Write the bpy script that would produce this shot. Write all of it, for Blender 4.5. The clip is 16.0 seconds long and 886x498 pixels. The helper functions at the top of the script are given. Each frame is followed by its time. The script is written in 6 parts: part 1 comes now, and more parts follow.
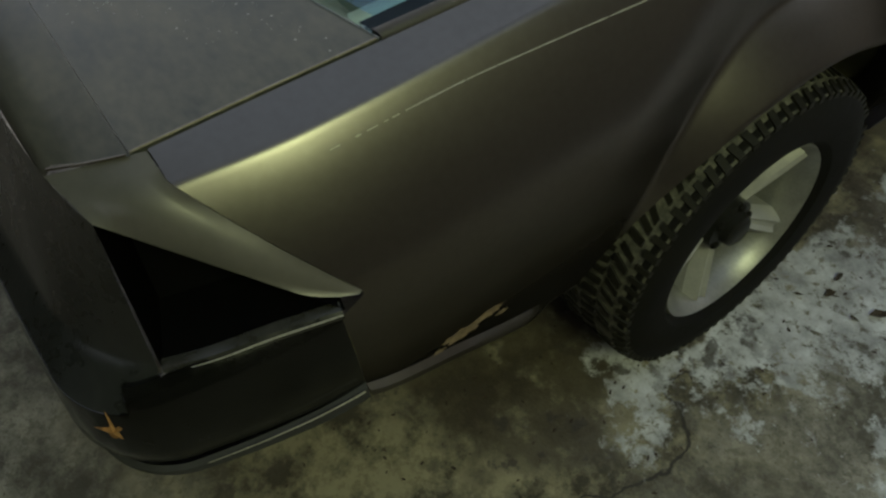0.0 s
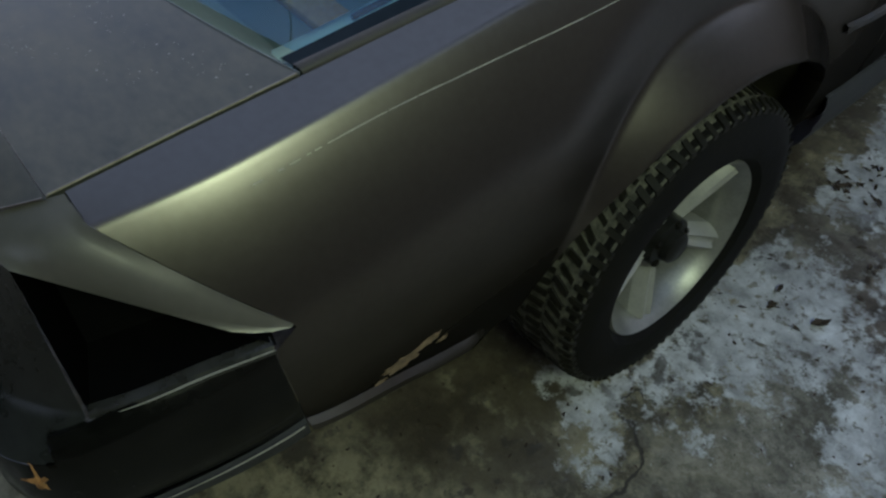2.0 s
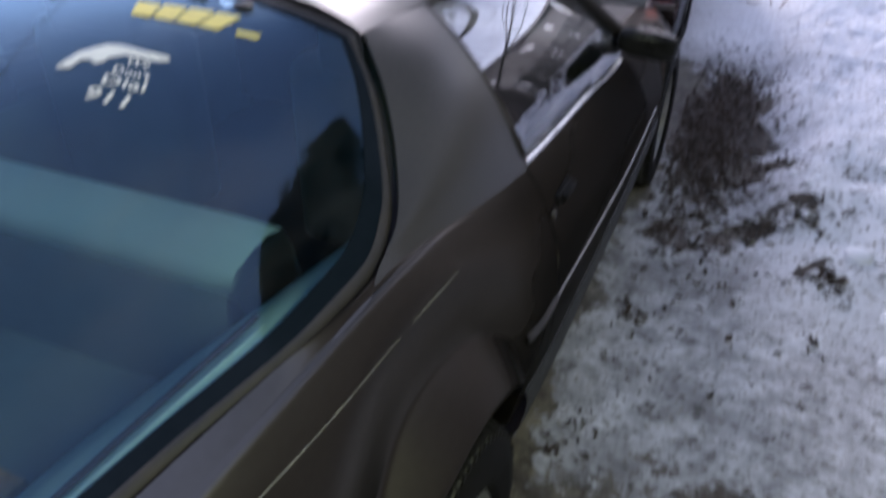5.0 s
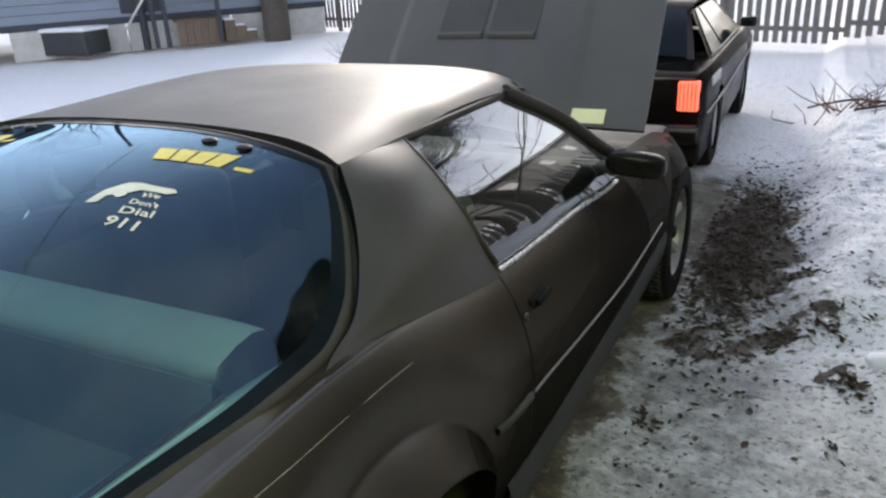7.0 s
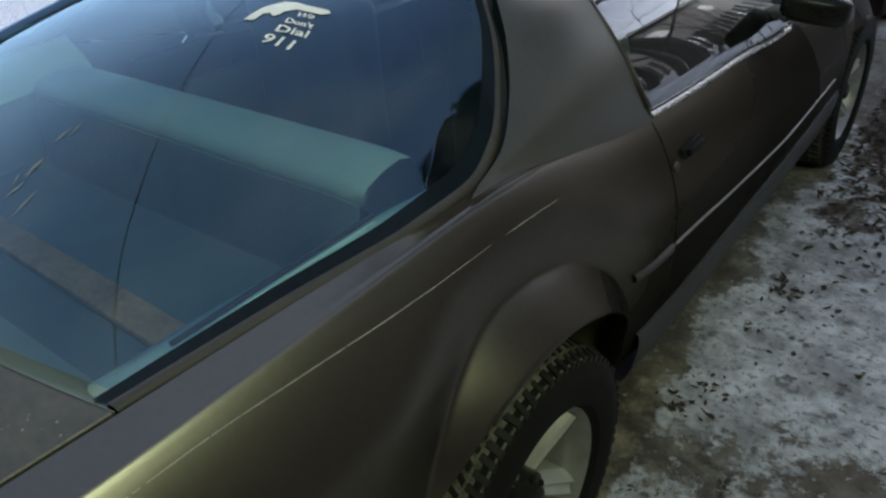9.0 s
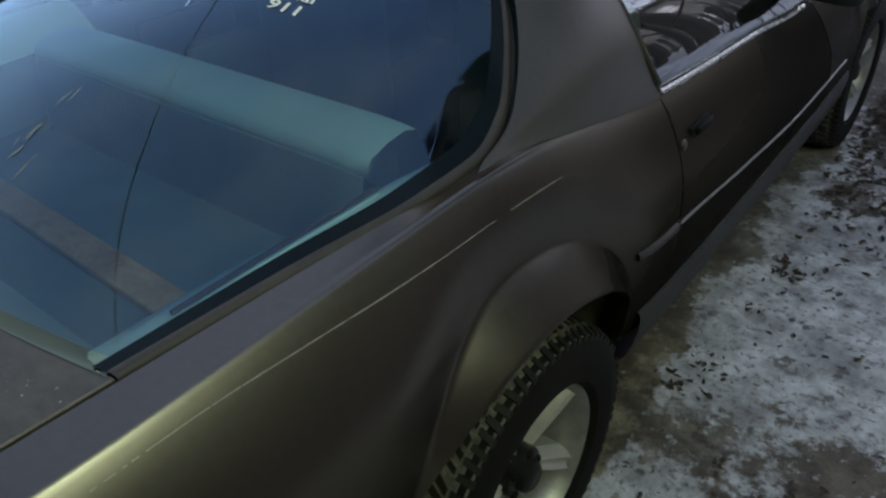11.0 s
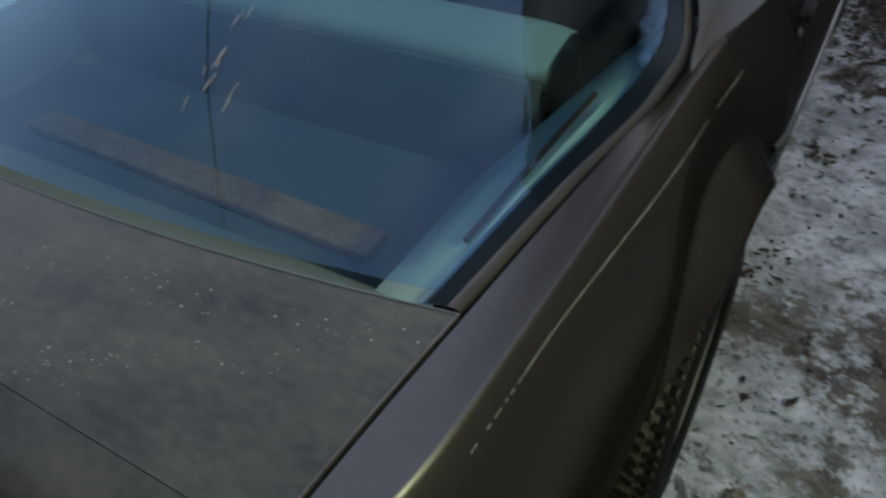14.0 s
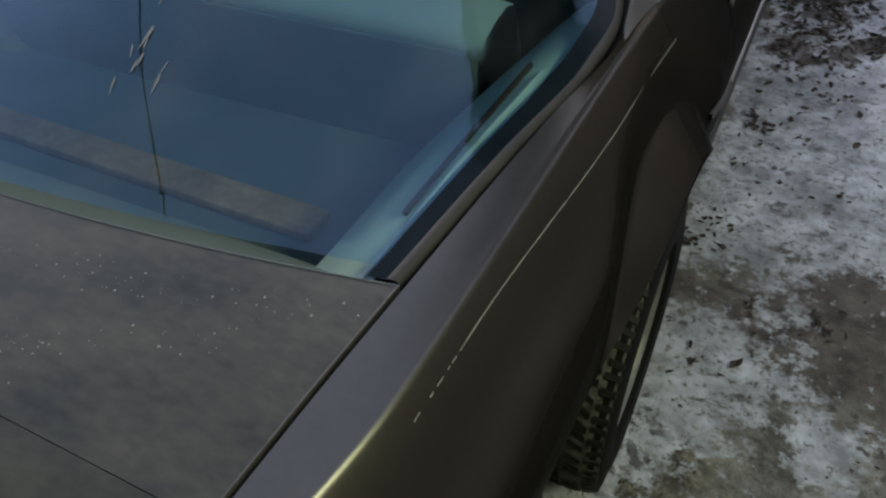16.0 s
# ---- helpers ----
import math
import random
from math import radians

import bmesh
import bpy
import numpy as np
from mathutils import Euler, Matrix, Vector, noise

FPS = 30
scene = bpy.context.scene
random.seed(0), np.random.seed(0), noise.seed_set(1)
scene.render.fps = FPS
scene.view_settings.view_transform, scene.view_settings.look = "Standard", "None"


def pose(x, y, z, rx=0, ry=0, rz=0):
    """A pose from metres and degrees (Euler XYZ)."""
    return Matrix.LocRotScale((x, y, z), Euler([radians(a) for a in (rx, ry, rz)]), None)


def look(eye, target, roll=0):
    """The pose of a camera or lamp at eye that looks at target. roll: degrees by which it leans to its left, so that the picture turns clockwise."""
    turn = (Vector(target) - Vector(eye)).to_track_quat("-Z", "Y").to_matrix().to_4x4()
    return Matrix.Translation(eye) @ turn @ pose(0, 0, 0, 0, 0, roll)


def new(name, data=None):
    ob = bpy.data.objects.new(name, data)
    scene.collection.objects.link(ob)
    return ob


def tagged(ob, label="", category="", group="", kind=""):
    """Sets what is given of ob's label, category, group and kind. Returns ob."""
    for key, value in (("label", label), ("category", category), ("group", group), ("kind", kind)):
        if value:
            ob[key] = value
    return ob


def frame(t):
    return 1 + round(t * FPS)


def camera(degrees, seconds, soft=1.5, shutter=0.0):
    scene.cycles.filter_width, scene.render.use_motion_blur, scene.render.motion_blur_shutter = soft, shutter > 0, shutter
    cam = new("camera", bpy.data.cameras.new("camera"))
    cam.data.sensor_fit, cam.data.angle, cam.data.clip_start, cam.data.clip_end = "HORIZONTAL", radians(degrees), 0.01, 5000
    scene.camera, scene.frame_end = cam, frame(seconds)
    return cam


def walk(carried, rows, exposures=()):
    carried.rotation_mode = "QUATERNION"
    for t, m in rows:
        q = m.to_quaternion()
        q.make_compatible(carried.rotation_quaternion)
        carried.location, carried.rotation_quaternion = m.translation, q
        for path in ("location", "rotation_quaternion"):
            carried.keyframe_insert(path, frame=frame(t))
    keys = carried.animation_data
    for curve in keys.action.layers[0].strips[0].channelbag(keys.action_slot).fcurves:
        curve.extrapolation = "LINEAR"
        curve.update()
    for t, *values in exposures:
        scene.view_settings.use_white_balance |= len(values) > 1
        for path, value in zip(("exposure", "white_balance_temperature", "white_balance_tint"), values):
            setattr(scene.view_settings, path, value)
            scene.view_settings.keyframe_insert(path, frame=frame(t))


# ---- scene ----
cam = camera(62.1, 16.0, soft=2.4, shutter=0.5)
PATH = [
    (0, (1.362, -0.839, 1.483), (0.29, -0.227, -0.09), -7.9),
    (0.5, (1.369, -0.831, 1.485), (0.301, -0.187, -0.079), -7.5),
    (1, (1.377, -0.824, 1.484), (0.309, -0.148, -0.067), -7.4),
    (1.5, (1.383, -0.82, 1.483), (0.313, -0.123, -0.057), -7.2),
    (2, (1.391, -0.809, 1.482), (0.328, -0.081, -0.048), -6.9),
    (2.5, (1.409, -0.802, 1.478), (0.319, -0.057, -0.024), -8.4),
    (3, (1.378, -0.781, 1.486), (0.377, 0.059, -0.028), -5.9),
    (3.5, (1.295, -0.743, 1.493), (0.462, 0.334, 0.028), -0.6),
    (4, (1.209, -0.709, 1.516), (0.543, 0.491, 0.061), 0.1),
    (4.5, (1.137, -0.669, 1.479), (0.588, 0.687, 0.115), 1.2),
    (5, (1.198, -0.651, 1.557), (0.551, 0.921, 0.502), 0.9),
    (5.2, (1.248, -0.656, 1.571), (0.577, 0.991, 0.655), 0.6),
    (7.3, (1.449, -0.74, 1.587), (0.552, 0.889, 0.851), -3.4),
    (7.5, (1.446, -0.744, 1.586), (0.533, 0.87, 0.837), -3.3),
    (8, (1.429, -0.756, 1.581), (0.462, 0.793, 0.765), -3.4),
    (8.5, (1.429, -0.756, 1.583), (0.407, 0.714, 0.692), -3.7),
    (9, (1.417, -0.752, 1.55), (0.333, 0.546, 0.483), -4.6),
    (11.5, (1.406, -0.747, 1.547), (0.348, 0.517, 0.414), -3.2),
    (12, (1.412, -0.75, 1.548), (0.343, 0.497, 0.407), -3.8),
    (12.5, (1.403, -0.76, 1.537), (0.241, 0.348, 0.344), -5.4),
    (13, (1.319, -0.822, 1.53), (0.239, 0.332, 0.306), -1.7),
    (13.5, (1.119, -0.938, 1.549), (0.096, 0.231, 0.289), -4.9),
    (14, (1.01, -0.981, 1.547), (0.208, 0.286, 0.224), -3.6),
    (14.5, (1.01, -0.992, 1.545), (0.288, 0.319, 0.218), -2.8),
    (15, (1.02, -0.987, 1.544), (0.344, 0.326, 0.195), -2.1),
    (15.5, (1.029, -0.986, 1.544), (0.363, 0.319, 0.182), -2.4),
    (16, (1.032, -0.98, 1.537), (0.345, 0.315, 0.176), -3.0),
]
EXPOSURES = [(0.0, 0.92, 6600, 9), (1.0, 0.90, 6000, 12), (2.0, 0.88, 5500, 17), (3.0, 0.87, 5250, 26), (4.0, 0.93, 5450, 31), (4.5, 0.97, 5750, 30), (5.2, 1.06, 5750, 26), (7.3, 1.22, 6550, 12), (8.5, 1.10, 6250, 11), (9.2, 0.92, 6050, 13), (11.3, 0.84, 5850, 17), (12.5, 0.83, 5800, 17), (14.0, 1.04, 5950, 19), (15.0, 1.06, 6100, 20), (16.0, 1.06, 6150, 20)]
walk(cam, [(t, look(eye, target, roll)) for t, eye, target, roll in PATH], EXPOSURES)

# ---------------------------------------------------------------- world, sun, lamp
SUN_ELEV, SUN_TURN = 15.0, 22.0     # low hazy winter sun ahead and to the left
world = bpy.data.worlds.new("winter_sky")
scene.world = world
world.use_nodes = True
wn = world.node_tree
sky = wn.nodes.new("ShaderNodeTexSky")
sky.sky_type = 'NISHITA'
sky.sun_disc = False
sky.sun_elevation = radians(SUN_ELEV)
sky.sun_rotation = radians(-SUN_TURN)
sky.air_density, sky.dust_density, sky.ozone_density = 1.0, 1.6, 3.5
wn.nodes["Background"].inputs[1].default_value = 0.12
# a thin bluish veil of cloud over the clear sky
coord, split, rise, veil, both_skies = (wn.nodes.new("ShaderNode" + k) for k in ("TexCoord", "SeparateXYZ", "MapRange", "Mix", "Mix"))
rise.interpolation_type = "SMOOTHSTEP"
rise.inputs[1].default_value, rise.inputs[2].default_value = 0.02, 0.82
veil.data_type = both_skies.data_type = 'RGBA'
veil.inputs[6].default_value, veil.inputs[7].default_value = (15.5, 15.2, 15.0, 1), (3.3, 3.7, 4.4, 1)
both_skies.inputs[0].default_value = 0.50
wn.links.new(coord.outputs["Generated"], split.inputs[0]), wn.links.new(split.outputs[2], rise.inputs[0])
wn.links.new(rise.outputs[0], veil.inputs[0]), wn.links.new(sky.outputs[0], both_skies.inputs[6])
wn.links.new(veil.outputs[2], both_skies.inputs[7]), wn.links.new(both_skies.outputs[2], wn.nodes["Background"].inputs[0])

sun = new("sun", bpy.data.lights.new("sun", 'SUN'))
sun.data.energy, sun.data.angle, sun.data.color = 1.2, radians(12), (1.0, 0.93, 0.84)
SUN_DIR = Vector((-math.sin(radians(SUN_TURN)) * math.cos(radians(SUN_ELEV)), math.cos(radians(SUN_TURN)) * math.cos(radians(SUN_ELEV)), math.sin(radians(SUN_ELEV))))
sun.matrix_world = look(SUN_DIR * 30, (0, 0, 0))

# warm light right of the tail, after its yellow glow; the source itself is unseen
lamp = new("warm_light", bpy.data.lights.new("warm_light", 'AREA'))
LAMP_AT = Vector((3.24, -0.66, 2.95))
lamp.data.shape, lamp.data.size, lamp.data.size_y, lamp.data.energy, lamp.data.color = 'RECTANGLE', 1.20, 0.80, 32.0, (0.88, 1.0, 0.54)
lamp.matrix_world = look(LAMP_AT, LAMP_AT - Vector((1, 0, 0.5)))


# ---------------------------------------------------------------- materials
def material(name, base, rough=0.5, metal=0.0, alt=None, scale=6.0, fine=60.0, mixing=0.5, bump=0.0, bump_scale=80.0, coat=0.0, rough_var=0.08, spec=0.5, edge=1.0, stretch=(1.0, 1.0, 1.0)):
    m = bpy.data.materials.new(name)
    m.use_nodes = True
    nt = m.node_tree
    b = nt.nodes["Principled BSDF"]
    b.inputs["Roughness"].default_value, b.inputs["Metallic"].default_value = rough, metal
    b.inputs["Specular IOR Level"].default_value = spec
    b.inputs["Specular Tint"].default_value = (edge, edge, edge, 1)
    b.inputs["Coat Weight"].default_value, b.inputs["Coat Roughness"].default_value = coat, 0.12
    geo = nt.nodes.new("ShaderNodeNewGeometry")
    n1, n2 = nt.nodes.new("ShaderNodeTexNoise"), nt.nodes.new("ShaderNodeTexNoise")
    long = nt.nodes.new("ShaderNodeVectorMath")
    long.operation = "MULTIPLY"
    long.inputs[1].default_value = stretch
    nt.links.new(geo.outputs["Position"], long.inputs[0])
    for n, s, d in ((n1, scale, 5.0), (n2, fine, 3.0)):
        n.inputs["Scale"].default_value, n.inputs["Detail"].default_value = s, d
        nt.links.new(long.outputs[0], n.inputs["Vector"])
    both = nt.nodes.new("ShaderNodeMix")
    both.inputs[0].default_value = 0.35
    nt.links.new(n1.outputs[0], both.inputs[2]), nt.links.new(n2.outputs[0], both.inputs[3])
    ramp = nt.nodes.new("ShaderNodeValToRGB")
    lo, hi = 0.5 - 0.2 * mixing, 0.5 + 0.2 * mixing
    alt = alt or tuple(min(1, c * 1.35 + 0.004) for c in base)
    ramp.color_ramp.elements[0].position, ramp.color_ramp.elements[1].position = lo - 0.1, hi + 0.1
    ramp.color_ramp.elements[0].color, ramp.color_ramp.elements[1].color = (*base, 1), (*alt, 1)
    nt.links.new(both.outputs[0], ramp.inputs[0])
    nt.links.new(ramp.outputs[0], b.inputs["Base Color"])
    mr = nt.nodes.new("ShaderNodeMapRange")
    mr.inputs[1].default_value, mr.inputs[2].default_value = 0.3, 0.7
    mr.inputs[3].default_value, mr.inputs[4].default_value = max(0.02, rough - rough_var), min(1, rough + rough_var)
    nt.links.new(both.outputs[0], mr.inputs[0]), nt.links.new(mr.outputs[0], b.inputs["Roughness"])
    if bump:
        n3, bp = nt.nodes.new("ShaderNodeTexNoise"), nt.nodes.new("ShaderNodeBump")
        n3.inputs["Scale"].default_value, n3.inputs["Detail"].default_value = bump_scale, 4.0
        bp.inputs["Strength"].default_value, bp.inputs["Distance"].default_value = bump, 0.01
        nt.links.new(geo.outputs["Position"], n3.inputs["Vector"])
        nt.links.new(n3.outputs[0], bp.inputs["Height"]), nt.links.new(bp.outputs[0], b.inputs["Normal"])
    return m


def glass_material(name, tint, gloss_rough=0.01, ior=1.52, dust=0.0, shine=(0.52, 0.80, 1.06)):
    m = bpy.data.materials.new(name)
    m.use_nodes = True
    nt = m.node_tree
    nt.nodes.remove(nt.nodes["Principled BSDF"])
    clear, gloss, mix, fr = (nt.nodes.new("ShaderNode" + k) for k in ("BsdfTransparent", "BsdfGlossy", "MixShader", "Fresnel"))
    clear.inputs[0].default_value, gloss.inputs[0].default_value = (*tint, 1), (*shine, 1)
    gloss.inputs["Roughness"].default_value, fr.inputs[0].default_value = gloss_rough, ior
    nt.links.new(fr.outputs[0], mix.inputs[0]), nt.links.new(clear.outputs[0], mix.inputs[1]), nt.links.new(gloss.outputs[0], mix.inputs[2])
    last = mix
    if dust:
        geo, wide, noise, film, dirt, ramp = (nt.nodes.new("ShaderNode" + k) for k in ("NewGeometry", "VectorMath", "TexNoise", "MixShader", "BsdfDiffuse", "MapRange"))
        wide.operation, wide.inputs[1].default_value = "MULTIPLY", (3.4, 1.5, 1.0)
        noise.inputs["Scale"].default_value, noise.inputs["Detail"].default_value, noise.inputs["Roughness"].default_value = 1.6, 7.0, 0.62
        ramp.inputs[1].default_value, ramp.inputs[2].default_value, ramp.inputs[3].default_value, ramp.inputs[4].default_value = 0.46, 0.74, 0.0, dust
        dirt.inputs[0].default_value = (0.62, 0.62, 0.58, 1)
        nt.links.new(geo.outputs["Position"], wide.inputs[0]), nt.links.new(wide.outputs[0], noise.inputs["Vector"])
        nt.links.new(noise.outputs[0], ramp.inputs[0]), nt.links.new(ramp.outputs[0], film.inputs[0])
        nt.links.new(mix.outputs[0], film.inputs[1]), nt.links.new(dirt.outputs[0], film.inputs[2])
        last = film
    nt.links.new(last.outputs[0], nt.nodes["Material Output"].inputs[0])
    return m


PAINT = material("aged_brown_grey_paint", (0.120, 0.110, 0.095), 0.31, 0.97, alt=(0.148, 0.137, 0.119), scale=2.2, fine=90, rough_var=0.02, edge=0.08)
PRIMER = material("dull_dark_paint", (0.027, 0.030, 0.028), 0.42, 0.15, alt=(0.092, 0.088, 0.070), scale=9, fine=70, mixing=0.5, rough_var=0.10, spec=0.22, stretch=(0.7, 1.3, 1.0))
BONNET = material("dull_grey_bonnet", (0.085, 0.083, 0.078), 0.5, 0.1, alt=(0.12, 0.115, 0.107), scale=4, fine=120, rough_var=0.1)
# bonnet grey darkened as the shade inside the louvers
BONNET_RECESS = material("shaded_bonnet_recess", (0.055, 0.053, 0.050), 0.5, 0.1, alt=(0.08, 0.077, 0.07), scale=6)
# body paint set darker and less metallic for roof and pillars
ROOF_PAINT = material("satin_roof_paint", (0.056, 0.053, 0.051), 0.42, 0.42, alt=(0.092, 0.086, 0.081), spec=0.2, scale=3.2, fine=120, mixing=0.7, rough_var=0.10)
# corner grey set paler than the body, carrying warm light in its colour
CAP_PLASTIC = material("lamplit_grey_corner", (0.175, 0.168, 0.148), 0.38, 0.60, alt=(0.220, 0.210, 0.186), scale=8, fine=90, rough_var=0.05)
# body paint, slightly darker and with a stronger edge tint
FENDER_PAINT = material("grey_fender_paint", (0.100, 0.091, 0.080), 0.34, 0.9, alt=(0.125, 0.115, 0.101), scale=4, fine=90, rough_var=0.03, edge=0.2)
FRIT = material("black_glass_border", (0.006, 0.010, 0.014), 0.10, 0.0, scale=3, rough_var=0.02, spec=0.06)
ROD = material("dark_brown_rod", (0.030, 0.016, 0.012), 0.5, 0.2)
BRIGHT_LINE = material("pale_seal_edge", (0.50, 0.60, 0.58), 0.35, 0.2)
LID_LINE = material("dull_lid_front_edge", (0.075, 0.085, 0.082), 0.5, 0.2)
BRONZE = material("mottled_bronze_edge", (0.20, 0.178, 0.15), 0.34, 0.8, alt=(0.07, 0.06, 0.05), scale=25, fine=160, mixing=0.8)
# pale, mostly matt colour standing for lamplight caught on the bumper's edges
EDGE_SHINE = material("painted_edge_shine", (0.50, 0.48, 0.41), 0.30, 0.3, alt=(0.24, 0.22, 0.18), scale=40, fine=200, mixing=0.8)
DARK_PLASTIC = material("black_bumper_plastic", (0.006, 0.006, 0.006), 0.30, 0.0, alt=(0.020, 0.020, 0.018), scale=9, fine=90, bump=0.03, spec=0.13)
FASCIA = material("glossy_black_bumper_cover", (0.003, 0.003, 0.0026), 0.20, 0.0, alt=(0.010, 0.010, 0.009), spec=0.22, scale=9, fine=70, rough_var=0.1, bump=0.02)
FASCIA_DUST = material("dusty_dark_fascia", (0.007, 0.0075, 0.007), 0.28, 0.0, alt=(0.026, 0.027, 0.025), spec=0.35, scale=6, fine=70, mixing=0.6, bump=0.03)
# near-black with almost no gloss, over the whole lamp recess
LENS = material("black_lamp_recess", (0.0015, 0.0015, 0.0015), 0.6, 0.0, alt=(0.003, 0.003, 0.003), rough_var=0.03, spec=0.02)
RUBBER = material("tyre_rubber", (0.005, 0.005, 0.005), 0.75, 0.0, alt=(0.011, 0.010, 0.008), scale=14, fine=120, bump=0.05, spec=0.12)
TREAD = material("muddy_tread_rubber", (0.005, 0.005, 0.004), 0.62, 0.0, alt=(0.022, 0.020, 0.014), scale=45, fine=160, mixing=0.8, bump=0.06, spec=0.2)
GROOVE_MUD = material("mud_and_slush_in_grooves", (0.008, 0.008, 0.006), 0.8, alt=(0.15, 0.145, 0.11), scale=45, fine=160, mixing=0.3, bump=0.2)
SEAL = material("black_rubber_seal", (0.012, 0.012, 0.012), 0.55, 0.0, alt=(0.04, 0.03, 0.022), scale=25, fine=150)
OLD_SEAL = material("weathered_brown_seal", (0.014, 0.013, 0.012), 0.6, 0.0, alt=(0.045, 0.037, 0.029), scale=22, fine=150, mixing=0.6)
WET_EDGE = material("glossy_black_edge", (0.02, 0.02, 0.018), 0.16, 0.0, alt=(0.035, 0.034, 0.03), scale=30, spec=0.8)
ALLOY = material("dull_cast_alloy", (0.36, 0.36, 0.345), 0.46, 0.45, alt=(0.48, 0.475, 0.44), scale=20, fine=160, bump=0.02)
# the alloy again, darkened for the shade deep inside the wheel
BARREL = material("shaded_alloy", (0.20, 0.20, 0.19), 0.40, 0.55, alt=(0.34, 0.335, 0.31), scale=22, fine=160, bump=0.02)
# bright metal for the highlight along the door's top edge
GLINT_METAL = material("bright_belt_metal", (0.6, 0.6, 0.58), 0.28, 0.9, alt=(0.4, 0.39, 0.36), scale=30, fine=200)
RUST = material("rust", (0.05, 0.032, 0.018), 0.9, 0.0, alt=(0.30, 0.215, 0.13), scale=60, fine=220, bump=0.15, mixing=0.7)
DUSTY_SKIRT = material("dusty_grey_sill", (0.026, 0.026, 0.027), 0.6, 0.0, alt=(0.055, 0.055, 0.058), scale=5, fine=60, mixing=0.5, spec=0.15, bump=0.03)
STRIPE_PAINT = material("worn_pinstripe", (0.19, 0.182, 0.16), 0.6, 0.0, alt=(0.32, 0.31, 0.27), scale=80)
SEAT_CLOTH = material("grey_green_seat_cloth", (0.30, 0.39, 0.38), 0.9, 0.0, alt=(0.39, 0.49, 0.47), scale=8, fine=250, bump=0.1, bump_scale=300)
DARK_CLOTH = material("dark_seat_cloth", (0.090, 0.122, 0.116), 0.9, 0.0, alt=(0.130, 0.172, 0.162), scale=8, fine=200)
CARPET = material("grey_green_carpet", (0.062, 0.086, 0.083), 0.95, 0.0, alt=(0.108, 0.140, 0.133), scale=7, fine=300, bump=0.15, bump_scale=400)
TRIM_PANEL = material("pale_green_trim_panel", (0.40, 0.53, 0.49), 0.55, 0.0, alt=(0.48, 0.60, 0.56), scale=6)
BROWN_BOARD = material("brown_board", (0.15, 0.066, 0.022), 0.85, 0.0, alt=(0.46, 0.27, 0.115), scale=11, fine=90, bump=0.1, mixing=0.6)
INNER_DARK = material("dark_inner_metal", (0.012, 0.012, 0.012), 0.8)
WELL = material("olive_wheel_well", (0.10, 0.10, 0.045), 0.85, 0.0, alt=(0.18, 0.175, 0.09), scale=12, fine=80, bump=0.1)
GLASS = glass_material("tinted_hatch_glass", (0.50, 0.69, 0.77), 0.012, 1.68, 0.06)
CLEAR_GLASS = glass_material("window_glass", (0.46, 0.53, 0.52), 0.01, 2.5, 0.0, (0.95, 0.97, 1.0))
YELLOW = material("yellow_decal", (0.72, 0.60, 0.10), 0.5)
TRIM_STRIP = material("dull_trim_strip", (0.13, 0.12, 0.118), 0.45, 0.4, alt=(0.24, 0.225, 0.22), scale=30, fine=200)
WHITE_DECAL = material("white_decal", (0.72, 0.72, 0.62), 0.5)
YELLOW_PLATE = material("yellow_patch", (0.86, 0.85, 0.42), 0.5)
STREAK = material("dried_pale_streak", (0.22, 0.215, 0.19), 0.8, alt=(0.36, 0.35, 0.31), scale=60, fine=300)


# ---------------------------------------------------------------- mesh helpers
def curve(*pts):
    """A smooth function through (a, b) pairs."""
    xs, ys = [p[0] for p in pts], [p[1] for p in pts]
    n = len(xs)
    d = [(ys[i + 1] - ys[i]) / (xs[i + 1] - xs[i]) for i in range(n - 1)]
    s = [d[0]] + [0.0 if d[i - 1] * d[i] <= 0 else 2 * d[i - 1] * d[i] / (d[i - 1] + d[i]) for i in range(1, n - 1)] + [d[-1]]

    def at(a):
        a = min(max(a, xs[0]), xs[-1])
        i = 0
        while i < n - 2 and a > xs[i + 1]:
            i += 1
        h = xs[i + 1] - xs[i]
        t = (a - xs[i]) / h
        return (ys[i] * (2 * t ** 3 - 3 * t * t + 1) + s[i] * h * (t ** 3 - 2 * t * t + t) + ys[i + 1] * (3 * t * t - 2 * t ** 3) + s[i + 1] * h * (t ** 3 - t * t))
    return at


def way(*pts):
    """A smooth path in space through points, from 0 to 1."""
    ts = [i / (len(pts) - 1) for i in range(len(pts))]
    fs = [curve(*[(t, p[k]) for t, p in zip(ts, pts)]) for k in range(3)]
    return lambda t: Vector((fs[0](t), fs[1](t), fs[2](t)))


def step(a, b, v):
    t = min(max((v - a) / (b - a), 0.0), 1.0)
    return t * t * (3 - 2 * t)


def sheet(rows, thick=0.0, closed=False):
    """A bmesh from rows of points, optionally with thickness (against the normal)."""
    bm = bmesh.new()
    vs = [[bm.verts.new(p) for p in r] for r in rows]
    m = len(vs[0])
    for a, b in zip(vs, vs[1:]):
        for i in range(m if closed else m - 1):
            j = (i + 1) % m
            bm.faces.new((a[i], a[j], b[j], b[i]))
    bmesh.ops.remove_doubles(bm, verts=bm.verts, dist=1e-5)
    bmesh.ops.recalc_face_normals(bm, faces=bm.faces)
    if thick:
        bmesh.ops.solidify(bm, geom=bm.faces[:], thickness=thick)
    return bm


